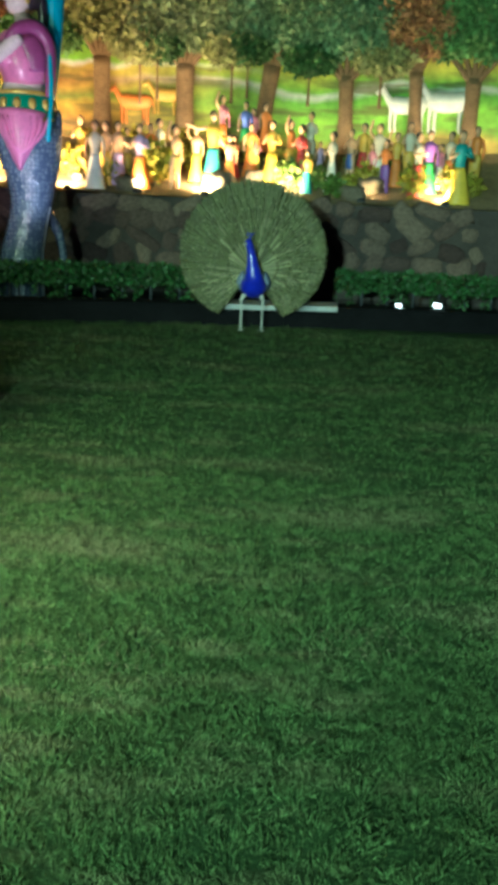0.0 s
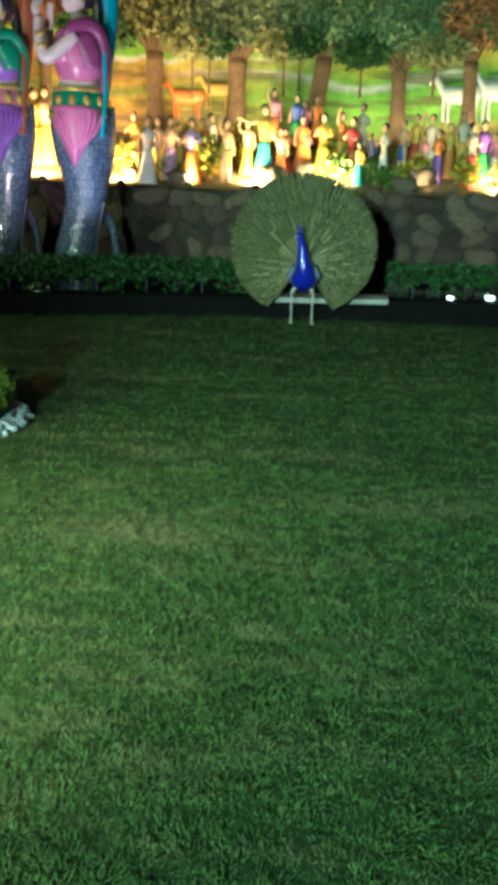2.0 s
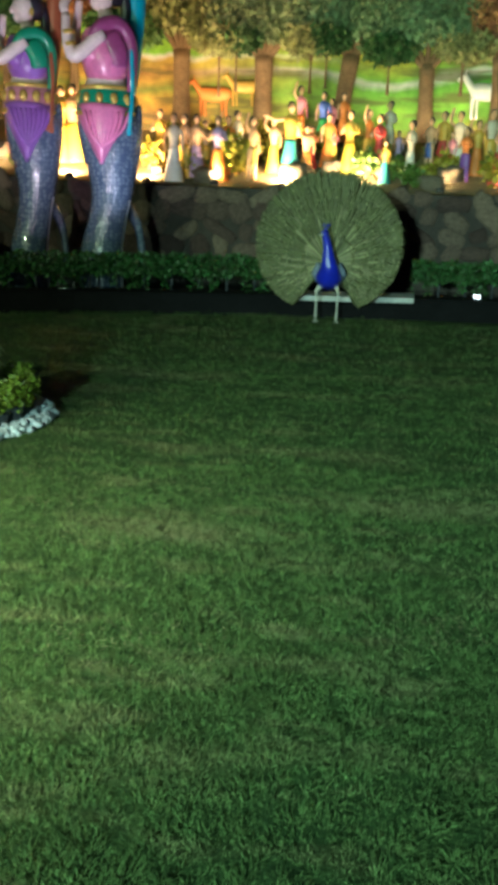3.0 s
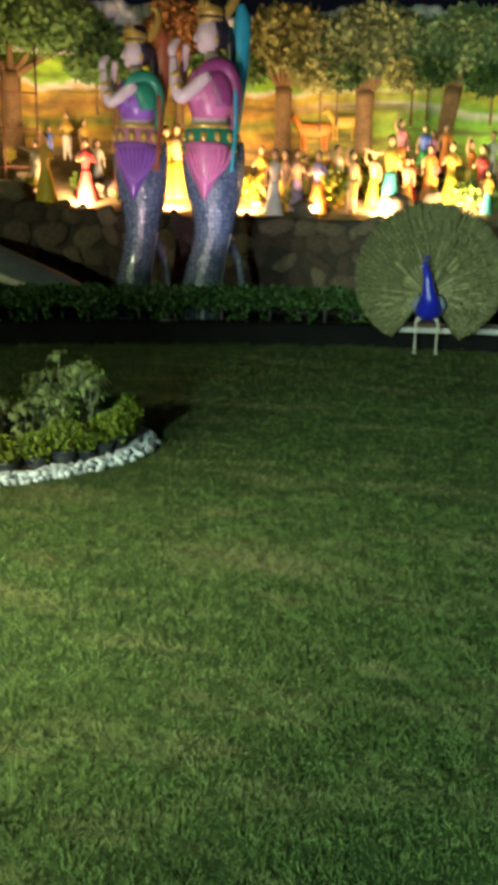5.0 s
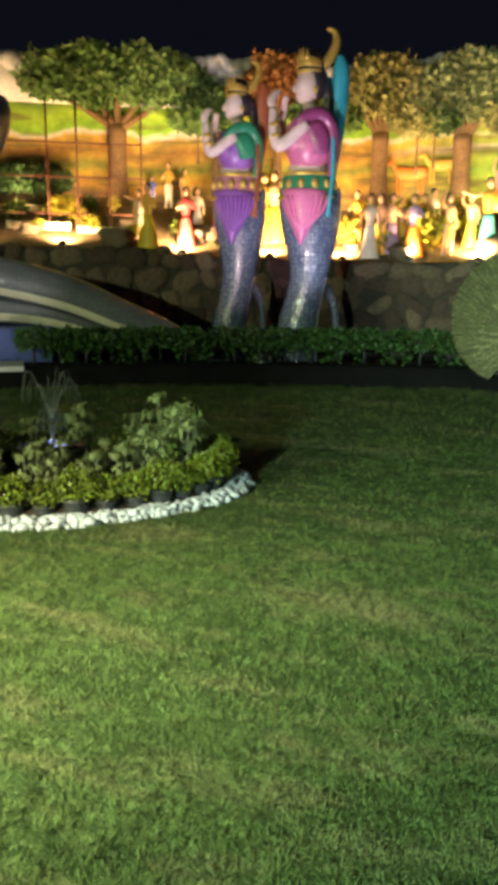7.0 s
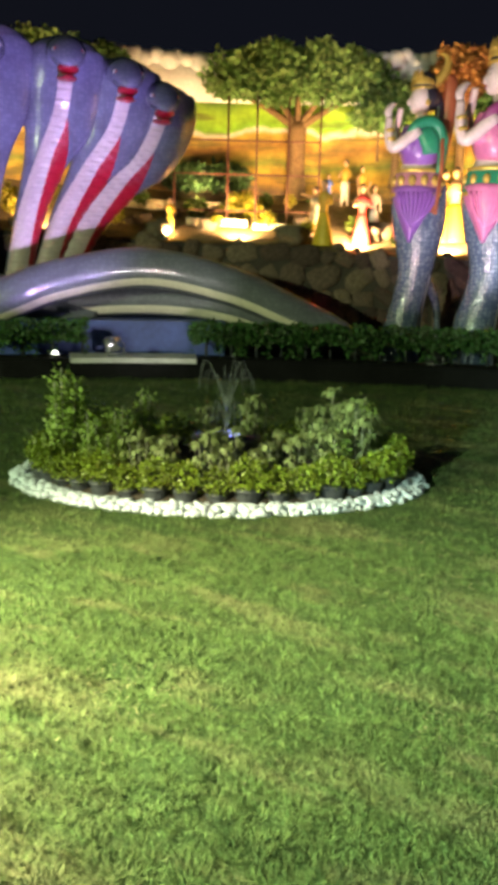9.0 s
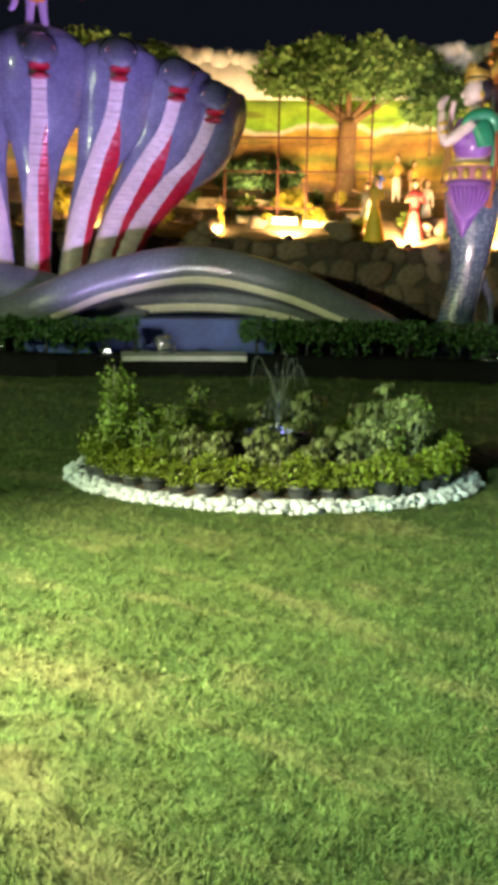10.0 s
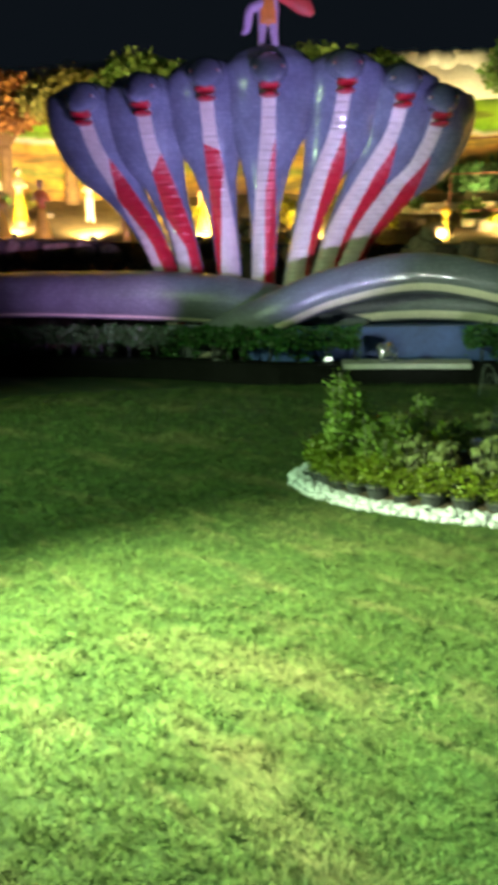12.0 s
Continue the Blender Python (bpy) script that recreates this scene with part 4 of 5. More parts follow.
    for i in range(7):
        a = math.radians(110 + 23 * i)
        sweep(bm, rows((0.19 * math.cos(a), 0.18 * math.sin(a), 4.42, 0.035), (0.18 * math.cos(a), 0.17 * math.sin(a), 4.52, 0.022), (0.17 * math.cos(a), 0.16 * math.sin(a), 4.58 + 0.03 * (i % 2), 0.004)), 5, 6, GOLD)
    sweep(bm, rows((-0.02, 0, 4.26, 0.198, 0.198), (-0.02, 0, 4.30, 0.198, 0.198)), 3, 18, GOLD)
    sweep(bm, rows((0.14, 0, 4.34, 0.07), (0.27, 0, 4.5, 0.075), (0.34, 0, 4.68, 0.06), (0.31, 0, 4.82, 0.045), (0.2, 0, 4.86, 0.02)), 16, 10, GOLD)
    sweep(bm, rows((0.40, 0.04, 4.52, 0.05, 0.05), (0.42, 0.06, 4.3, 0.12, 0.09), (0.40, 0.08, 3.8, 0.12, 0.09), (0.36, 0.08, 3.3, 0.10, 0.08), (0.28, 0.04, 2.75, 0.09, 0.1), (0.25, -0.28, 2.3, 0.07, 0.06)), 24, 12, CAPE)
    sweep(bm, rows((0.32, -0.24, 3.45, 0.035), (0.33, -0.3, 2.95, 0.03), (0.30, -0.38, 2.55, 0.028), (0.27, -0.36, 2.28, 0.025)), 12, 8, CAPE)
    sweep(bm, rows((-0.06, -0.27, 3.56, 0.10), (-0.3, -0.28, 3.34, 0.092), (-0.46, -0.26, 3.26, 0.085), (-0.53, -0.22, 3.5, 0.07), (-0.54, -0.18, 3.78, 0.055)), 18, 12, FLESH)
    sweep(bm, rows((-0.54, -0.18, 3.78, 0.05), (-0.56, -0.16, 3.88, 0.065), (-0.50, -0.12, 3.99, 0.05), (-0.44, -0.1, 4.02, 0.02)), 9, 9, FLESH)
    sweep(bm, rows((-0.08, 0.2, 3.5, 0.09), (-0.3, 0.2, 3.36, 0.08), (-0.42, 0.16, 3.5, 0.07), (-0.38, 0.06, 3.85, 0.055), (-0.36, 0.02, 3.98, 0.05)), 14, 10, FLESH)
    for p in ((-0.52, -0.215, 3.55), (-0.5, -0.24, 3.4)):
        q = rows(p)[0]
        sweep(bm, [(q[0] + 0.01, q[1], q[2] - 0.025, 0.083 * kx), (q[0], q[1], q[2] + 0.025, 0.083 * kx)], 3, 12, GOLD)
    bmesh.ops.recalc_face_normals(bm, faces=bm.faces)
    ob = part("nagini_statue", bm, [SKIN_SCALE] + colors)
    ob.matrix_world = pose(*polar(az, r, 0), 0, 0, az + turn)
    return tagged(ob, label, "statue", "nagini statues")


FLESH_A, GOLD_A = glaze("pale_lilac_flesh", (0.76, 0.62, 0.62)), material("gilt_paint", (0.62, 0.42, 0.10), 0.3, 0.35, vary=0.25, scale=8)
HAIR_A, TRIM_A = glaze("black_hair_paint", (0.03, 0.025, 0.04)), glaze("pale_belly_paint", (0.62, 0.66, 0.74))
PINK_A, PURPLE_A, TEAL_A, EMERALD_A = glaze("pink_glaze", (0.70, 0.20, 0.42)), glaze("violet_glaze", (0.30, 0.12, 0.50)), glaze("turquoise_glaze", (0.02, 0.36, 0.50)), glaze("emerald_glaze", (0.02, 0.26, 0.15))
PLUM_A, RUST_A, ROSE_A = glaze("plum_glaze", (0.30, 0.06, 0.20)), glaze("rust_red_glaze", (0.36, 0.10, 0.05)), glaze("rose_glaze", (0.56, 0.24, 0.30))
nagini(15.45, 12.4, 1.0, 1.0, [FLESH_A, PINK_A, EMERALD_A, PINK_A, TEAL_A, GOLD_A, HAIR_A, PLUM_A, TRIM_A], 0, "serpent-tailed maiden statue, pink dress, emerald belt, turquoise veil, in pond")
nagini(20.25, 12.6, 0.88, 0.80, [FLESH_A, PURPLE_A, ROSE_A, PURPLE_A, RUST_A, GOLD_A, HAIR_A, EMERALD_A, TRIM_A], 0, "serpent-tailed maiden statue, violet dress, green shawl, rust veil, in pond")


# ---- the seven-hooded serpent ----
def belly_material(name, color):
    m = material(name, color, 0.35, vary=0.18, scale=3, coat=0.3)
    nt = m.node_tree
    tex, wave, bp = nt.nodes.new("ShaderNodeTexCoord"), nt.nodes.new("ShaderNodeTexWave"), nt.nodes.new("ShaderNodeBump")
    wave.bands_direction = "Z"
    wave.inputs["Scale"].default_value, wave.inputs["Distortion"].default_value = 4.4, 0.8
    nt.links.new(tex.outputs["Object"], wave.inputs["Vector"])
    bp.inputs["Strength"].default_value, bp.inputs["Distance"].default_value = 0.3, 0.02
    nt.links.new(wave.outputs["Fac"], bp.inputs["Height"])
    nt.links.new(bp.outputs["Normal"], nt.nodes["Principled BSDF"].inputs["Normal"])
    return m


HOOD = scaled("violet_grey_scales", (0.21, 0.225, 0.35), (0.29, 0.30, 0.44), 0.06, 0.18, 1.0)
HOOD.node_tree.nodes["Bump"].inputs["Strength"].default_value = 0.22
COIL = scaled("slate_grey_scales", (0.155, 0.17, 0.205), (0.215, 0.235, 0.28), 0.06, 0.42, 0.25)
BELLY, BELLY_RED = belly_material("cream_belly_plates", (0.50, 0.41, 0.41)), belly_material("red_belly_plates", (0.42, 0.008, 0.030))
CREAM_BELLY = material("cream_belly_stripe", (0.72, 0.66, 0.55), 0.4, vary=0.15, scale=3, coat=0.3)
EYE = glaze("white_eye_paint", (0.85, 0.85, 0.85))
HOODS = [(-2.71, 4.01, -1.38), (-1.81, 4.10, -1.08), (-0.86, 4.26, -0.55), (0.06, 4.40, -0.08), (1.17, 4.32, 0.36), (2.03, 4.13, 0.71), (2.60, 3.88, 1.0)]
SNAKE = pose(*polar(48.5, 13.0, 0), 0, 0, 48.5)


def belly(bm, rows, i):
    """The belly of one neck: overlapping plates down its front, part cream and part red, standing a little proud."""
    n = 170
    g = glide(rows, n)
    # share of the neck's length against the edge between cream and red, from -1 (all red) to 1 (all cream)
    edge = {0: ((0.08, 0.0), (0.25, -0.2), (0.36, -1.0), (0.44, 0.2), (0.47, 1.0)), 1: ((0.08, 0.0), (0.22, 0.1), (0.30, -1.0), (0.42, -1.0), (0.47, 1.0)), 2: ((0.05, 0.95), (0.16, 0.7), (0.32, -0.1), (0.40, -1.0), (0.45, -0.9), (0.475, 1.0)),
            3: ((0.05, 0.1), (0.33, 0.0), (0.42, 0.5), (0.46, 1.0))}.get(i, ((0.06, 0.75), (0.2, 0.5), (0.4, 0.55), (0.5, 1.0)))
    flare = 2.3 if i > 3 else 0.0
    cols = 8
    last = None
    for k in range(n):
        s = k / (n - 1)
        if s < 0.03 or s > 0.63:
            continue
        p = Vector(g[k, :3])
        t = Vector(g[min(k + 1, n - 1), :3] - g[max(k - 1, 0), :3]).normalized()
        a = t.cross(Vector((0, 1, 0))).normalized()
        b = a.cross(t).normalized()
        rw, rd = g[k, 3], g[k, 4]
        half = math.asin(min(0.93, (0.165 - 0.065 * min(1.0, max(0.0, s - 0.22) / 0.3)) / rw))
        split = float(np.interp(s, [e[0] for e in edge], [e[1] for e in edge]))
        wide = half * (1.0 + flare * max(0.0, 1.0 - abs(s - 0.31) / 0.19) ** 0.8)
        left_red = i == 2
        cut = -half * split if left_red else half * split
        lift = 0.006 + 0.013 * ((k % 4) / 3)
        line = []
        for lo, hi in ((-half, cut), (cut, max(wide, cut))):
            for c in range(cols + 1):
                q = lo + (hi - lo) * c / cols
                # q runs to the right across the front
                line.append(bm.verts.new(p - a * ((rw + lift) * math.sin(q)) - b * ((rd + lift) * math.cos(q))))
        if last:
            for half_, (j0, slot) in enumerate(((0, 2 if left_red else 1), (cols + 1, 1 if left_red else 2))):
                if (line[j0 + cols].co - line[j0].co).length + (last[j0 + cols].co - last[j0].co).length < 0.004:
                    continue
                for c in range(j0, j0 + cols):
                    bm.faces.new((last[c], last[c + 1], line[c + 1], line[c])).material_index = slot
        last = line


def serpent():
    bm = bmesh.new()
    back = SNAKE.inverted()

    def loc(az, r, z, w):
        p = back @ polar(az, r, z)
        return (p.x, p.y, p.z, w)

    order = {3: 0.0, 2: 0.12, 4: 0.12, 1: 0.25, 5: 0.25, 0: 0.38, 6: 0.38}
    for i, (hx, hz, bx) in enumerate(HOODS):
        y = order[i]
        d, side = hx - bx, 1 if hx > 0.5 else -1
        big = 1.12 if i == 3 else 1.0
        h = hz - 1.2
        rows = [(bx, y * 0.3, 0.55, 0.20, 0.19), (bx + 0.06 * d, y * 0.4, 1.2, 0.20, 0.18), (bx + 0.30 * d, y * 0.7 + 0.05, 1.2 + 0.30 * h, 0.21, 0.17), (bx + 0.62 * d, y + 0.06, 1.2 + 0.56 * h, 0.31 * big, 0.18),
                (bx + 0.88 * d, y + 0.05, 1.2 + 0.76 * h, 0.54 * big, 0.28), (hx, y + 0.0, hz - 0.12, 0.62 * big, 0.36), (hx, y + 0.02, hz + 0.12, 0.55 * big, 0.34), (hx, y + 0.04, hz + 0.27, 0.36 * big, 0.25), (hx, y + 0.05, hz + 0.345, 0.10, 0.08)]
        sweep(bm, rows, 64, 48)
        belly(bm, rows, i)
        # head, red mouth and jaw, low on the front of the hood
        hd = hz - (0.26 if i == 3 else 0.13)
        sweep(bm, [(hx, y - 0.10, hd + 0.20, 0.26, 0.30), (hx, y - 0.36, hd + 0.20, 0.23, 0.28), (hx, y - 0.56, hd + 0.12, 0.16, 0.22), (hx, y - 0.71, hd + 0.01, 0.09, 0.14), (hx, y - 0.77, hd - 0.05, 0.02, 0.05)], 20, 22, 0, side=(1, 0, 0))
        ball(bm, (hx, y - 0.52, hd - 0.05), (0.15, 0.19, 0.065), 2, 16, 10)
        sweep(bm, [(hx, y - 0.30, hd - 0.13, 0.05, 0.15), (hx, y - 0.50, hd - 0.17, 0.04, 0.11), (hx, y - 0.64, hd - 0.17, 0.025, 0.06)], 8, 12, 2, side=(1, 0, 0))
        for s in (-1, 1):
            ball(bm, (hx + s * 0.17, y - 0.56, hd + 0.17), (0.05, 0.05, 0.055), 5, 8, 6)
            ball(bm, (hx + s * 0.18, y - 0.60, hd + 0.175), (0.025, 0.025, 0.028), 2, 6, 5)

    def stripe(lo, hi):
        return lambda s, u: 4 if lo < u < hi else 3

    sweep(bm, [loc(74, 16.2, 1.1, 0.33), loc(66, 14.35, 1.22, 0.36), loc(60, 13.5, 1.2, 0.37), loc(55, 12.95, 1.16, 0.38), loc(50, 12.65, 1.05, 0.36), loc(46, 12.6, 0.85, 0.33), loc(42, 12.7, 0.6, 0.3)], 60, 28, pick=stripe(0.56, 0.60))
    sweep(bm, [loc(54, 13.0, 0.32, 0.26), loc(51.5, 12.55, 0.62, 0.28), loc(48, 12.05, 0.93, 0.29), loc(44.2, 12.05, 1.24, 0.29), loc(38.5, 12.1, 1.44, 0.285), loc(32.8, 12.15, 1.22, 0.28), loc(28.5, 12.15, 0.86, 0.25), loc(25.5, 12.2, 0.62, 0.20), loc(22.5, 12.3, 0.3, 0.12)], 80, 64, pick=stripe(0.60, 0.675))
    sweep(bm, [loc(51, 12.7, 0.55, 0.24), loc(46, 12.68, 0.86, 0.26), loc(40, 12.68, 1.0, 0.27), loc(35, 12.66, 0.96, 0.26), loc(31, 12.6, 0.75, 0.22), loc(28.5, 12.6, 0.45, 0.16)], 50, 64, pick=stripe(0.60, 0.68))
    bmesh.ops.recalc_face_normals(bm, faces=bm.faces)
    ob = part("serpent_statue", bm, [HOOD, BELLY, BELLY_RED, COIL, CREAM_BELLY, EYE])
    ob.matrix_world = SNAKE
    return tagged(ob, "giant seven-hooded cobra statue, red and cream bellies, coiled in pond", "statue")


serpent()
dancer = figure(900, 48.2, 14.3, 1.55, "orange", "crimson", "out", "lilac", True)
dancer.matrix_world = pose(*(SNAKE @ Vector((0.06, -0.2, 4.60))), 0, 0, 48.5) @ Matrix.Scale(1.5, 4)
tagged(dancer, "painted dancing figure statue in orange and red on the tallest hood", "statue")


# ---- the peacock on the lawn ----
FAN = material("peacock_fan_green", (0.092, 0.096, 0.034), 0.55, vary=0.3, scale=7, island=0.25, bump=0.3, bump_scale=60)
FAN_PALE = material("peacock_fan_pale", (0.25, 0.235, 0.12), 0.55, vary=0.3, scale=9, island=0.3, bump=0.3, bump_scale=60)
PEA_BLUE = glaze("peacock_blue", (0.012, 0.02, 0.42))
PEA_WING = material("grey_blue_wing", (0.14, 0.17, 0.24), 0.6, vary=0.4, scale=20)
LEG = material("grey_leg", (0.45, 0.44, 0.40), 0.6, vary=0.3, scale=14)


def peacock():
    rng = random.Random(8)
    bm = bmesh.new()

    def plume(a, r0, r1, w, y, slot):
        """One feather: a slim blade with a raised quill and a rounded tip."""
        c, s = math.cos(a), math.sin(a)
        top, low = [], []
        for t, k in ((0, 0.25), (0.35, 0.55), (0.7, 0.9), (0.88, 1.0), (0.97, 0.6), (1.0, 0.15)):
            r = r0 + (r1 - r0) * t
            dep = y + 0.10 * (r / 1.1) ** 2 * -1
            q = Vector((c * r, dep, s * r))
            n = Vector((-s, 0, c)) * (w * k)
            top.append((bm.verts.new(q + n + Vector((0, 0.008, 0))), bm.verts.new(q + Vector((0, -0.012, 0))), bm.verts.new(q - n + Vector((0, 0.008, 0)))))
            low.append(bm.verts.new(q + Vector((0, 0.02, 0))))
        for i in range(5):
            for k in range(2):
                bm.faces.new((top[i][k], top[i][k + 1], top[i + 1][k + 1], top[i + 1][k])).material_index = slot
            bm.faces.new((top[i][0], top[i + 1][0], low[i + 1], low[i])).material_index = slot
            bm.faces.new((top[i][2], low[i], low[i + 1], top[i + 1][2])).material_index = slot

    def reach(a):
        return 0.635 + 0.515 * ((1 + math.sin(a)) / 2) ** 0.8

    root = Vector((0, 0, 0.74))
    n = 190
    for ring, (f0, f1, w) in enumerate(((0.1, 1.0, 0.027), (0.1, 0.86, 0.024), (0.1, 0.70, 0.021), (0.05, 0.54, 0.019), (0.05, 0.36, 0.018))):
        m = n - 26 * ring
        for k in range(m):
            a = math.radians(-55 + 290 * (k + 0.5 * (ring % 2)) / (m - 1)) + rng.uniform(-0.01, 0.01)
            if math.sin(a) < -0.80:
                continue
            plume(a, reach(a) * f0, reach(a) * f1 * (rng.uniform(0.985, 1.01) if ring == 0 else rng.uniform(0.90, 1.03)), w, 0.20 - 0.018 * ring + rng.uniform(-0.006, 0.006), 1 if rng.random() < (0.0, 0.02, 0.06, 0.22, 0.60)[ring] + (0.22 if math.sin(a) < -0.1 and ring else 0.0) else 0)
    # eye spots: small raised lozenges in rings, paler towards the tail's lower ends
    for ring in range(11):
        f = 0.30 + 0.066 * ring
        cnt = int(26 + 9 * ring)
        for k in range(cnt):
            a = math.radians(-50 + 280 * (k + 0.5 * (ring % 2)) / cnt) + rng.uniform(-0.02, 0.02)
            r = reach(a) * (f + rng.uniform(-0.02, 0.02))
            y = 0.185 - 0.018 * min(4, max(0.0, (1.0 - f) / 0.16)) - 0.10 * (r / 1.1) ** 2 - 0.02
            q = Vector((math.cos(a) * r, y, math.sin(a) * r))
            sz = rng.uniform(0.010, 0.018)
            ends = [bm.verts.new(q + Vector(v) * sz) for v in ((1, 0.5, 0), (0, 0.5, 1.2), (-1, 0.5, 0), (0, 0.5, -1.2))]
            tip = bm.verts.new(q - Vector((0, 0.4 * sz, 0)))
            for j in range(4):
                bm.faces.new((ends[j], ends[(j + 1) % 4], tip)).material_index = 1 if rng.random() < 0.35 else 0
    bmesh.ops.translate(bm, verts=bm.verts, vec=root)
    sweep(bm, [(0.02, 0.16, 0.56, 0.05, 0.05), (0.02, 0.05, 0.54, 0.13, 0.14), (0.02, -0.10, 0.58, 0.145, 0.17), (0.02, -0.20, 0.68, 0.11, 0.12), (0.0, -0.22, 0.82, 0.075, 0.08), (-0.02, -0.22, 0.97, 0.055, 0.055), (-0.05, -0.24, 1.08, 0.045, 0.045), (-0.075, -0.26, 1.13, 0.028, 0.03)], 30, 16, 2, side=(1, 0, 0))
    ball(bm, (-0.06, -0.255, 1.115), (0.05, 0.055, 0.045), 2)
    sweep(bm, [(-0.09, -0.29, 1.11, 0.018), (-0.13, -0.32, 1.095, 0.004)], 4, 6, 4)
    for k in range(5):
        sweep(bm, [(-0.05, -0.24, 1.15, 0.004), (-0.05 + 0.02 * (k - 2), -0.23, 1.22, 0.004)], 3, 5, 2)
        ball(bm, (-0.05 + 0.02 * (k - 2), -0.23, 1.225), (0.009, 0.009, 0.009), 2, 6, 4)
    for s in (-1, 1):
        sweep(bm, [(0.02 + s * 0.13, -0.05, 0.74, 0.03, 0.05), (0.02 + s * 0.17, -0.02, 0.62, 0.05, 0.09), (0.02 + s * 0.15, 0.02, 0.50, 0.02, 0.03)], 9, 10, 3)
        x = 0.01 + s * 0.135
        sweep(bm, [(0.02 + s * 0.07, -0.06, 0.50, 0.05), (x, -0.06, 0.40, 0.02), (x, -0.05, 0.33, 0.013), (x, -0.06, 0.15, 0.011), (x, -0.07, 0.0, 0.013)], 14, 8, 4)
        for u in (-0.5, 0, 0.5):
            sweep(bm, [(x, -0.07, 0.012, 0.013), (x + 0.07 * u, -0.15, 0.01, 0.006)], 4, 6, 4)
    bmesh.ops.recalc_face_normals(bm, faces=bm.faces)
    ob = part("peacock_statue", bm, [FAN, FAN_PALE, PEA_BLUE, PEA_WING, LEG])
    ob.matrix_world = pose(*polar(0.6, 10.68, 0.0), 0, 0, 0.6)
    return tagged(ob, "peacock statue with blue body and open green fan on lawn", "statue")


peacock()


# ---- hedge along the pond ----
def hedge(a0, a1, seed):
    rng = np.random.default_rng(seed)
    t = thing("hedge", "clipped dark green hedge along the pond's coping", "hedge", "hedges", kind="stuff")
    n = int((a1 - a0) * 420)
    a = rng.uniform(a0, a1, n)
    q = rng.uniform(-1, 1, (n, 2))
    edge = rng.uniform(0.75, 1, n) / np.maximum(np.abs(q).max(1), 0.01)
    q *= edge[:, None] ** (rng.uniform(size=(n, 1)) < 0.8)
    base = np.array([kerb_r(v) for v in a])
    z = 0.60 + 0.125 * q[:, 1] + 0.02 * np.sin(a * 3)
    r = base + 0.42 + 0.20 * q[:, 0]
    low = rng.uniform(size=n) < 0.24
    clump = np.abs((a * 0.55 + 0.2 * np.sin(a * 2.1)) % 1 - 0.5) < 0.22
    z = np.where(low & clump, rng.uniform(0.27, 0.56, n), z)
    p = np.stack([-r * np.sin(np.radians(a)), r * np.cos(np.radians(a)), z], 1)
    quads("leaves", leaves(rng, p, 0.036), HEDGE, t)
    for v in np.arange(a0 + 0.6, a1, 1.83):
        bm = bmesh.new()
        b = polar(v + 0.5 * math.sin(v * 7), kerb_r(v) + 0.48 + 0.08 * math.sin(v * 5), 0.26)
        sweep(bm, [(*b, 0.02), (b.x, b.y, 0.45, 0.016), (b.x, b.y, 0.62, 0.01)], 4, 6, side=(1, 0, 0))
        part("stem", bm, POT, t)


hedge(-20, -5.2, 1)
hedge(3.0, 35.4, 2)
hedge(42.4, 70, 3)


# ---- flood lamp fixtures ----
LENS = bpy.data.materials.new("lit_lens")
LENS.use_nodes = True
LENS.node_tree.nodes["Principled BSDF"].inputs["Emission Color"].default_value = (0.9, 0.95, 1.0, 1)
LENS.node_tree.nodes["Principled BSDF"].inputs["Emission Strength"].default_value = 6.0


def flood_lamp(az, r, z, face, size=0.12, lit=False, tilt=25, case=None):
    t = thing("flood_lamp", "small black flood lamp on a metal bracket" + (", lit" if lit else ""), "lamp", "flood lamps", at=polar(az, r, z), turn=az + face)
    bm = bmesh.new()
    block(bm, (-size, -size * 0.35, 0), (size, size * 0.35, size * 1.3), bevel=size * 0.12)
    bmesh.ops.transform(bm, matrix=Matrix.Translation((0, 0, size * 0.55)) @ pose(0, 0, 0, -tilt), verts=bm.verts)
    part("case", bm, case or CASE, t)
    bm = bmesh.new()
    block(bm, (-size * 0.85, size * 0.36, size * 0.15), (size * 0.85, size * 0.42, size * 1.15), bevel=size * 0.02)
    bmesh.ops.transform(bm, matrix=Matrix.Translation((0, 0, size * 0.55)) @ pose(0, 0, 0, -tilt), verts=bm.verts)
    part("lens", bm, LENS if lit else CHROME, t, "glowing lens" if lit else "glass lens")
    bm = bmesh.new()
    for s in (-1, 1):
        block(bm, (s * size * 1.15 - 0.008, -0.015, 0.0), (s * size * 1.15 + 0.008, 0.015, size * 1.2))
    block(bm, (-size * 1.2, -0.02, 0.0), (size * 1.2, 0.02, 0.014))
    part("bracket", bm, CHROME, t)
    return t


flood_lamp(40.5, kerb_r(40.5) + 0.22, 0.28, 50, 0.14, case=CHROME)
flood_lamp(44.6, kerb_r(44.6) + 0.30, 0.27, 175, 0.05, True)
flood_lamp(52.0, kerb_r(52) + 0.25, 0.27, 0, 0.10)
flood_lamp(18.5, kerb_r(18.5) + 0.3, 0.27, 0, 0.09)
flood_lamp(-12.2, kerb_r(-12.2) + 0.12, 0.27, 160, 0.07, True)
flood_lamp(-9.6, kerb_r(-9.6) + 0.12, 0.27, 160, 0.05, True)
for az in (-12, -6.5, -1, 4, 8.5, 13, 18, 24, 28, 32, 37, 44, 53, 60, 65):
    flood_lamp(az, wall_r(az) + 0.04, wall_top(az), 0, 0.05)


# ---- the flower bed ----
BED = Vector((-3.25, 4.77, 0))
U, V = Vector((0.857, 0.514, 0)), Vector((0.514, -0.857, 0))


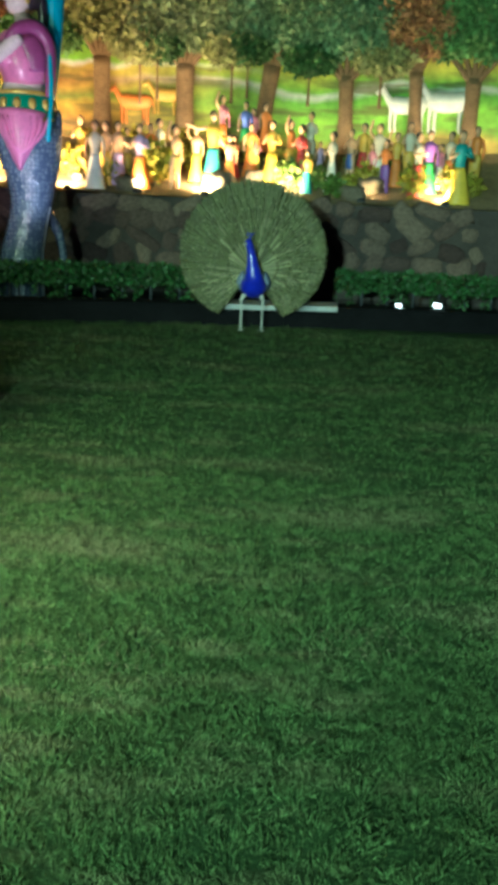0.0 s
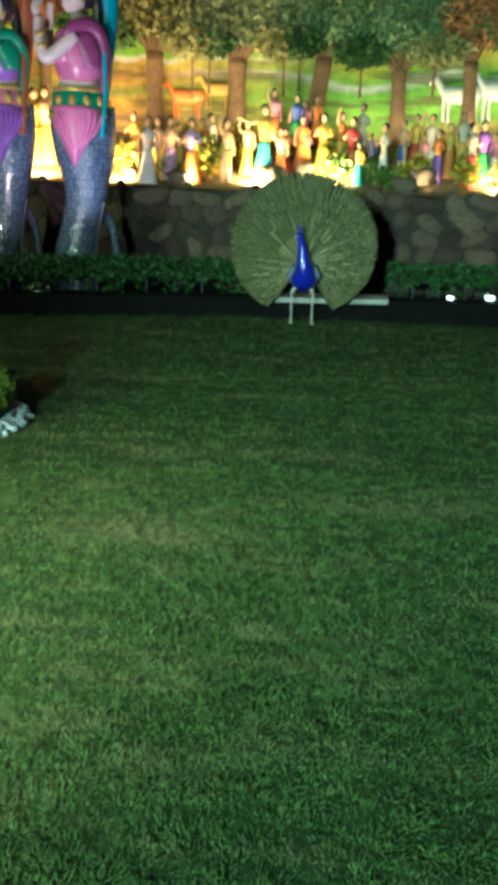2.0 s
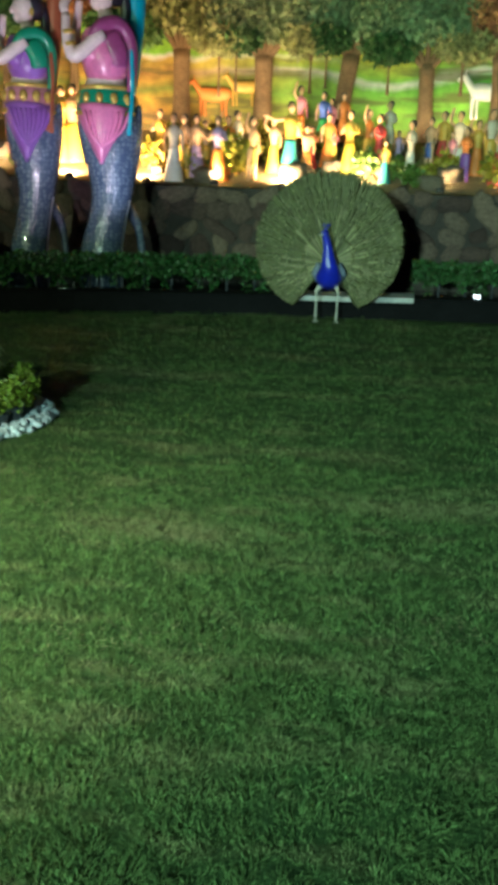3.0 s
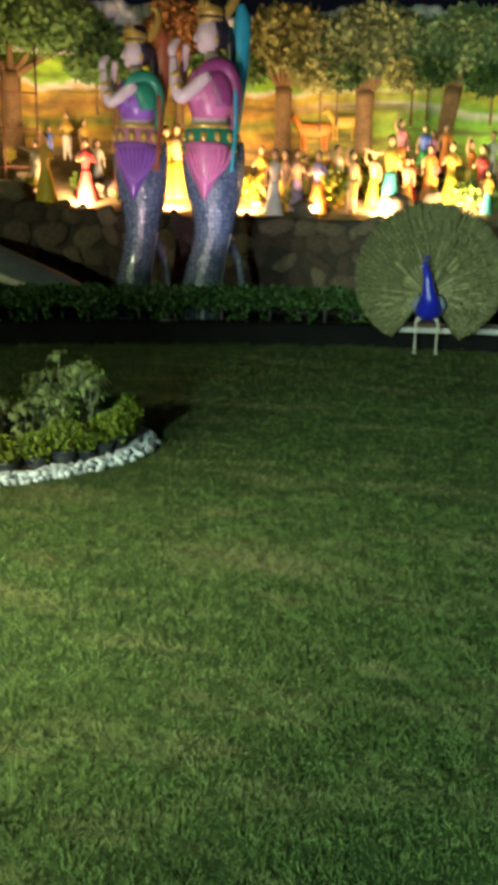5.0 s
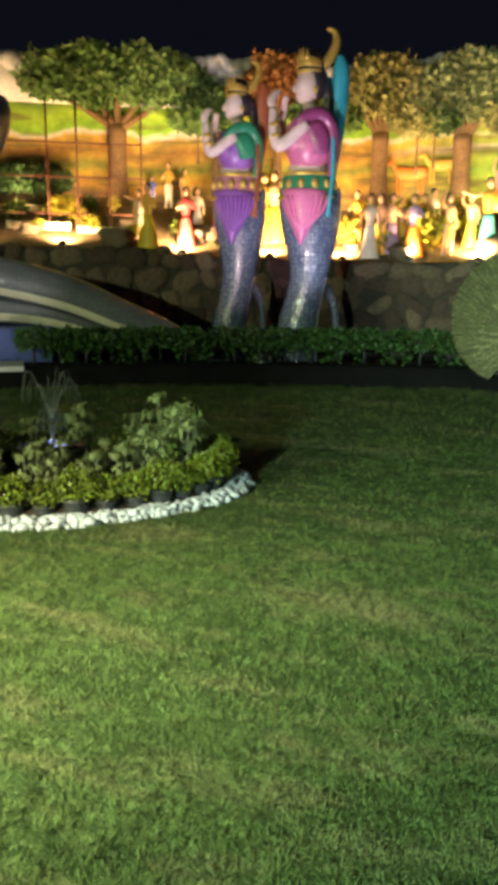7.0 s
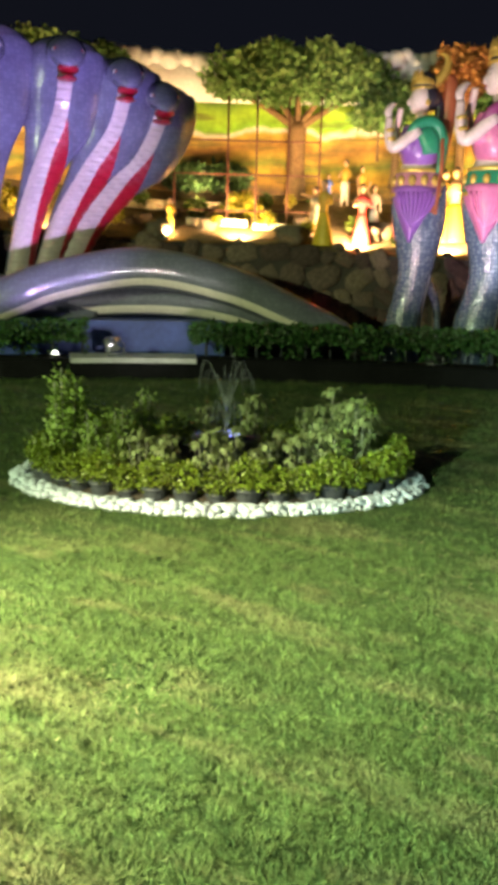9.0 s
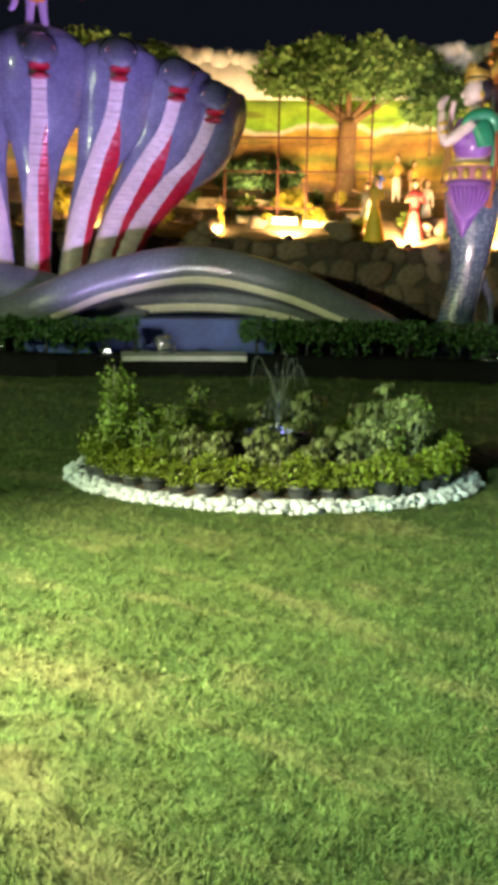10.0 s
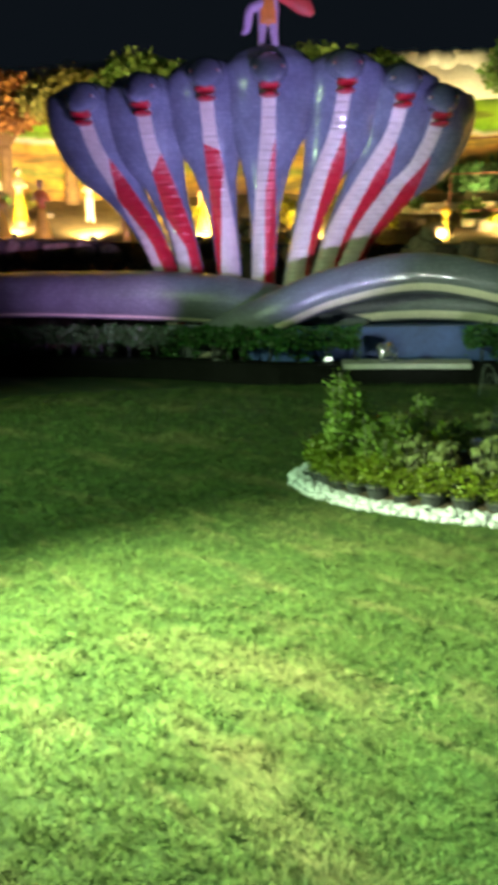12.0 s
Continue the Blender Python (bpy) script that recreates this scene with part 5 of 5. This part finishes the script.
def oval(angle, a, b):
    """A place on an oval of the bed; the angle runs from its right tip round the front."""
    return BED + U * (a * math.cos(angle)) + V * (b * math.sin(angle))


SOIL = material("bed_soil", (0.035, 0.028, 0.020), 0.95, vary=0.4, scale=8, bump=0.8)
bm = bmesh.new()
rim = [bm.verts.new(oval(2 * math.pi * k / 72, 1.40, 0.86) + Vector((0, 0, 0.03))) for k in range(72)]
inner = [bm.verts.new(oval(2 * math.pi * k / 72, 1.2, 0.70) + Vector((0, 0, 0.09))) for k in range(72)]
for k in range(72):
    bm.faces.new((rim[k], rim[(k + 1) % 72], inner[(k + 1) % 72], inner[k]))
bm.faces.new(inner)
foot = [bm.verts.new(v.co - Vector((0, 0, 0.06))) for v in rim]
for k in range(72):
    bm.faces.new((foot[k], foot[(k + 1) % 72], rim[(k + 1) % 72], rim[k]))
bmesh.ops.recalc_face_normals(bm, faces=bm.faces)
tagged(part("bed_soil", bm, SOIL), "dark soil mound of the oval flower bed", "soil", kind="structure")

FERN = material("yellow_green_leaf", (0.15, 0.21, 0.018), 0.5, vary=0.25, scale=6, island=0.4)
SAGE = material("sage_leaf", (0.19, 0.23, 0.09), 0.55, vary=0.25, scale=6, island=0.35)
LUSH = material("lush_leaf", (0.22, 0.32, 0.07), 0.5, vary=0.25, scale=6, island=0.4)
STEM = material("grey_green_stem", (0.26, 0.27, 0.19), 0.6, vary=0.3, scale=20)


def potted(seed):
    rng = np.random.default_rng(seed)
    t = thing("potted_plant", "yellow-green bushy plant in a black nursery pot", "potted plant", "potted plants round the bed")
    bm = bmesh.new()
    sweep(bm, [(0, 0, 0.0, 0.058), (0, 0, 0.02, 0.062), (0, 0, 0.10, 0.075), (0, 0, 0.135, 0.08)], 6, 18)
    pot = part("pot", bm, POT, t)
    bm = bmesh.new()
    sweep(bm, [(0, 0, 0.118, 0.084), (0, 0, 0.14, 0.086)], 3, 18)
    part("rim", bm, POT, pot)
    n = 520
    d = rng.normal(size=(n, 3))
    d /= np.linalg.norm(d, axis=1, keepdims=True)
    p = d * rng.uniform(0.3, 1, (n, 1)) ** 0.5 * np.array([0.125, 0.125, 0.115]) + np.array([0, 0, 0.215])
    quads("foliage", leaves(rng, p, 0.017, -0.2), FERN, t)
    return t


pots = [potted(k) for k in range(4)]
count = 40
for k in range(count):
    ang = 2 * math.pi * k / count
    p = oval(ang, 1.255, 0.745)
    m = pose(p.x, p.y, -0.015, 0, 0, 97 * k)
    t = pots[k] if k < 4 else copy_thing(pots[k % 4], m)
    t.matrix_basis = m @ Matrix.Scale(0.95 + 0.13 * math.sin(k * 2.3), 4)


def tall_plant(seed, mat, drooping, h):
    rng = np.random.default_rng(seed)
    t = thing("garden_plant", "tall plant with drooping sage-green leaf tufts" if drooping else "lush green leafy plant", "plant", "tall plants in the bed")
    made = []
    for k in range(5 if drooping else 6):
        a = 2 * math.pi * k / 5 + rng.uniform(-0.4, 0.4)
        out = rng.uniform(0.02, 0.11)
        top = h * rng.uniform(0.65, 1.0)
        x, y = out * math.cos(a), out * math.sin(a)
        bm = bmesh.new()
        sweep(bm, [(x * 0.3, y * 0.3, -0.02, 0.009), (x * 0.8, y * 0.8, top * 0.5, 0.007), (x, y, top, 0.005)], 6, 6, side=(1, 0, 0))
        part("stem", bm, STEM, t)
        if drooping:
            for lv, cnt in ((1.0, 24), (0.70, 9), (0.45, 6)):
                b = rng.uniform(0, 2 * np.pi, cnt)
                s = np.stack([x + 0.012 * np.cos(b), y + 0.012 * np.sin(b), np.full(cnt, top * lv)], 1)
                way = np.stack([np.cos(b) * 0.055, np.sin(b) * 0.055, rng.uniform(-0.015, 0.03, cnt)], 1) * rng.uniform(0.6, 1.2, (cnt, 1))
                side = np.stack([-np.sin(b), np.cos(b), 0 * b], 1) * 0.014
                mid, tip = s + way, s + way * 1.5 - np.array([0, 0, 0.045])
                made += [np.stack([s - side * 0.3, s + side * 0.3, mid + side, mid - side], 1), np.stack([mid - side, mid + side, tip + side * 0.15, tip - side * 0.15], 1)]
        else:
            n = 150
            d = rng.normal(size=(n, 3))
            d /= np.linalg.norm(d, axis=1, keepdims=True)
            c = np.stack([np.full(n, x), np.full(n, y), rng.uniform(0.25, 1.0, n) * top], 1)
            made.append(leaves(rng, c + d * 0.055, 0.021, 0.2))
    quads("foliage", np.concatenate(made), mat, t)
    return t


kinds = [tall_plant(50, SAGE, True, 0.52), tall_plant(51, SAGE, True, 0.62), tall_plant(52, LUSH, False, 0.62), tall_plant(53, LUSH, False, 0.54), tall_plant(54, SAGE, True, 0.46)]
spots = []
rnd = random.Random(77)
for k in range(30):
    ang = 2 * math.pi * k / 30 + rnd.uniform(-0.08, 0.08)
    # the back of the ring is thin, and the middle lies open round the fountain
    if math.sin(ang) > -0.25 or k % 2 == 0 or math.cos(ang) > 0.75:
        far = 1.10 if math.cos(ang) < -0.75 else 1.03
        spots.append((ang, oval(ang, far, 0.54)))
for k in range(7):
    ang = math.pi * (0.08 + 0.14 * k)
    spots.append((ang, oval(ang, 0.88, 0.40)))
used = set()
for i, (ang, p) in enumerate(spots):
    left = math.cos(ang) < -0.55
    front = math.sin(ang) > -0.1
    kind = (2, 3)[i % 2] if left or (math.cos(ang) > 0.75 and i % 3 == 0) else (0, 4, 1, 0, 4)[i % 5]
    s = rnd.uniform(0.8, 1.0) * (1.2 if math.cos(ang) < -0.86 else 0.82 if left else 0.74 if front and abs(math.cos(ang)) < 0.6 else 0.95)
    m = pose(p.x, p.y, 0.08, 0, 0, rnd.uniform(0, 360))
    t = kinds[kind] if kind not in used else copy_thing(kinds[kind], m)
    used.add(kind)
    t.matrix_basis = m @ Matrix.Scale(s, 4)

GLOW = bpy.data.materials.new("blue_glow")
GLOW.use_nodes = True
GLOW.node_tree.nodes["Principled BSDF"].inputs["Emission Color"].default_value = (0.14, 0.20, 1.0, 1)
GLOW.node_tree.nodes["Principled BSDF"].inputs["Emission Strength"].default_value = 2.2
# fountain basin and jets
FOUNT = BED + Vector((-0.05, 0.16, 0))
t = thing("fountain", "small dark fountain bowl with white water jets among the plants", "fountain", at=FOUNT + Vector((0, 0, 0.05)))
bm = bmesh.new()
sweep(bm, [(0, 0, -0.03, 0.20), (0, 0, 0.06, 0.22), (0, 0, 0.18, 0.24), (0, 0, 0.235, 0.25)], 5, 28)
part("bowl", bm, POT, t)
bm = bmesh.new()
sweep(bm, [(0, 0, 0.236, 0.225), (0, 0, 0.242, 0.225)], 2, 28)
part("water", bm, WATER, t)
bm = bmesh.new()
sweep(bm, [(0, 0, 0.24, 0.02), (0, 0, 0.30, 0.014)], 3, 8)
part("nozzle", bm, CHROME, t)
bm = bmesh.new()
sweep(bm, [(0, 0, 0.244, 0.10), (0, 0, 0.256, 0.09)], 3, 20)
part("pool_lamp", bm, GLOW, t, "blue glowing pool lamp")
for tier, (reach_, top, z0, cnt) in enumerate(((0.19, 0.74, 0.42, 14), (0.10, 0.50, 0.27, 10))):
    for k in range(cnt):
        a = 2 * math.pi * (k + 0.3 * tier) / cnt
        c, s = math.cos(a) * reach_, math.sin(a) * reach_
        wob = 1 + 0.08 * math.sin(5 * k)
        bm = bmesh.new()
        sweep(bm, [(0.02 * c, 0.02 * s, z0, 0.0045), (0.35 * c, 0.35 * s, z0 + (top - z0) * 0.60 * wob, 0.0035), (0.72 * c, 0.72 * s, top * wob - 0.02, 0.004), (0.95 * c, 0.95 * s, top * wob - 0.03, 0.004), (1.1 * c, 1.1 * s, top - 0.17, 0.003)], 14, 6, side=(s + 0.01, -c, 0))
        part("jet", bm, SPRAY, t, "")

# pebble border: the front stones one by one, the rest joined
PEBBLES = [stone_mesh("pebble", 40 + k, PEBBLE, 0.3, 1) for k in range(6)]
border = thing("pebble_border", "border of white pebbles round the flower bed", "border", at=BED)
back_v, rnd = [], random.Random(21)
singles = 0
for row in range(5):
    a, b = 1.45 - 0.034 * row, 0.925 - 0.033 * row
    cnt = int(2 * math.pi * math.sqrt((a * a + b * b) / 2) / 0.038)
    for k in range(cnt):
        ang = 2 * math.pi * (k + 0.5 * (row % 2)) / cnt + rnd.uniform(-0.008, 0.008)
        stray = rnd.uniform(-0.014, 0.014)
        p = oval(ang, a + stray, b + stray) - BED
        s = rnd.uniform(0.015, 0.029)
        m = pose(p.x, p.y, s * 0.6 + (0.022 if row in (1, 2, 3) else 0.0) + rnd.uniform(-0.004, 0.012), rnd.uniform(-25, 25), rnd.uniform(-25, 25), rnd.uniform(0, 360)) @ Matrix.Diagonal((s * 1.25, s, s * 0.8, 1))
        if 0.02 * math.pi < ang % (2 * math.pi) < 1.02 * math.pi and singles < 300:
            ob = new("pebble", PEBBLES[singles % 6])
            ob.parent, ob.matrix_basis = border, m
            singles += 1
        else:
            back_v.append(m)
bm = bmesh.new()
for i, m in enumerate(back_v):
    tmp = bmesh.new()
    tmp.from_mesh(PEBBLES[i % 6])
    tmp.transform(m)
    me = bpy.data.meshes.new("t")
    tmp.to_mesh(me)
    tmp.free()
    bm.from_mesh(me)
    bpy.data.meshes.remove(me)
rest = part("pebbles", bm, PEBBLE, border)
rest["kind"] = "stuff"

# ---- rubble stones of the stage wall ----
RUBBLE = [stone_mesh("stone", 60 + k, STONE, 0.35, 2) for k in range(9)]
wall_ob = bpy.data.objects["wall_stage"]
rnd = random.Random(9)
z = 0.30
made = 0
for course in range(5):
    h = (0.26, 0.30, 0.27, 0.31, 0.26)[course]
    az = -15.5 + 0.4 * course
    while az < 66 and made < 300:
        w = rnd.uniform(0.2, 0.62)
        step = math.degrees(w / wall_r(az))
        top = wall_top(az)
        scale_z = (top - 0.30) / 1.40
        mid = az + step / 2
        zz = 0.30 + (z - 0.30 + h / 2) * scale_z
        pale = rnd.random() < 0.12
        ob = new("stone", RUBBLE[made % 9])
        ob.parent = wall_ob
        ob.matrix_basis = pose(*polar(mid, wall_r(mid) + 0.06, zz + rnd.uniform(-0.05, 0.05)), 0, rnd.uniform(-38, 38), mid) @ Matrix.Diagonal((w * rnd.uniform(0.36, 0.52), rnd.uniform(0.04, 0.075), h * scale_z * rnd.uniform(0.34, 0.56), 1))
        made += 1
        az += step
    z += h
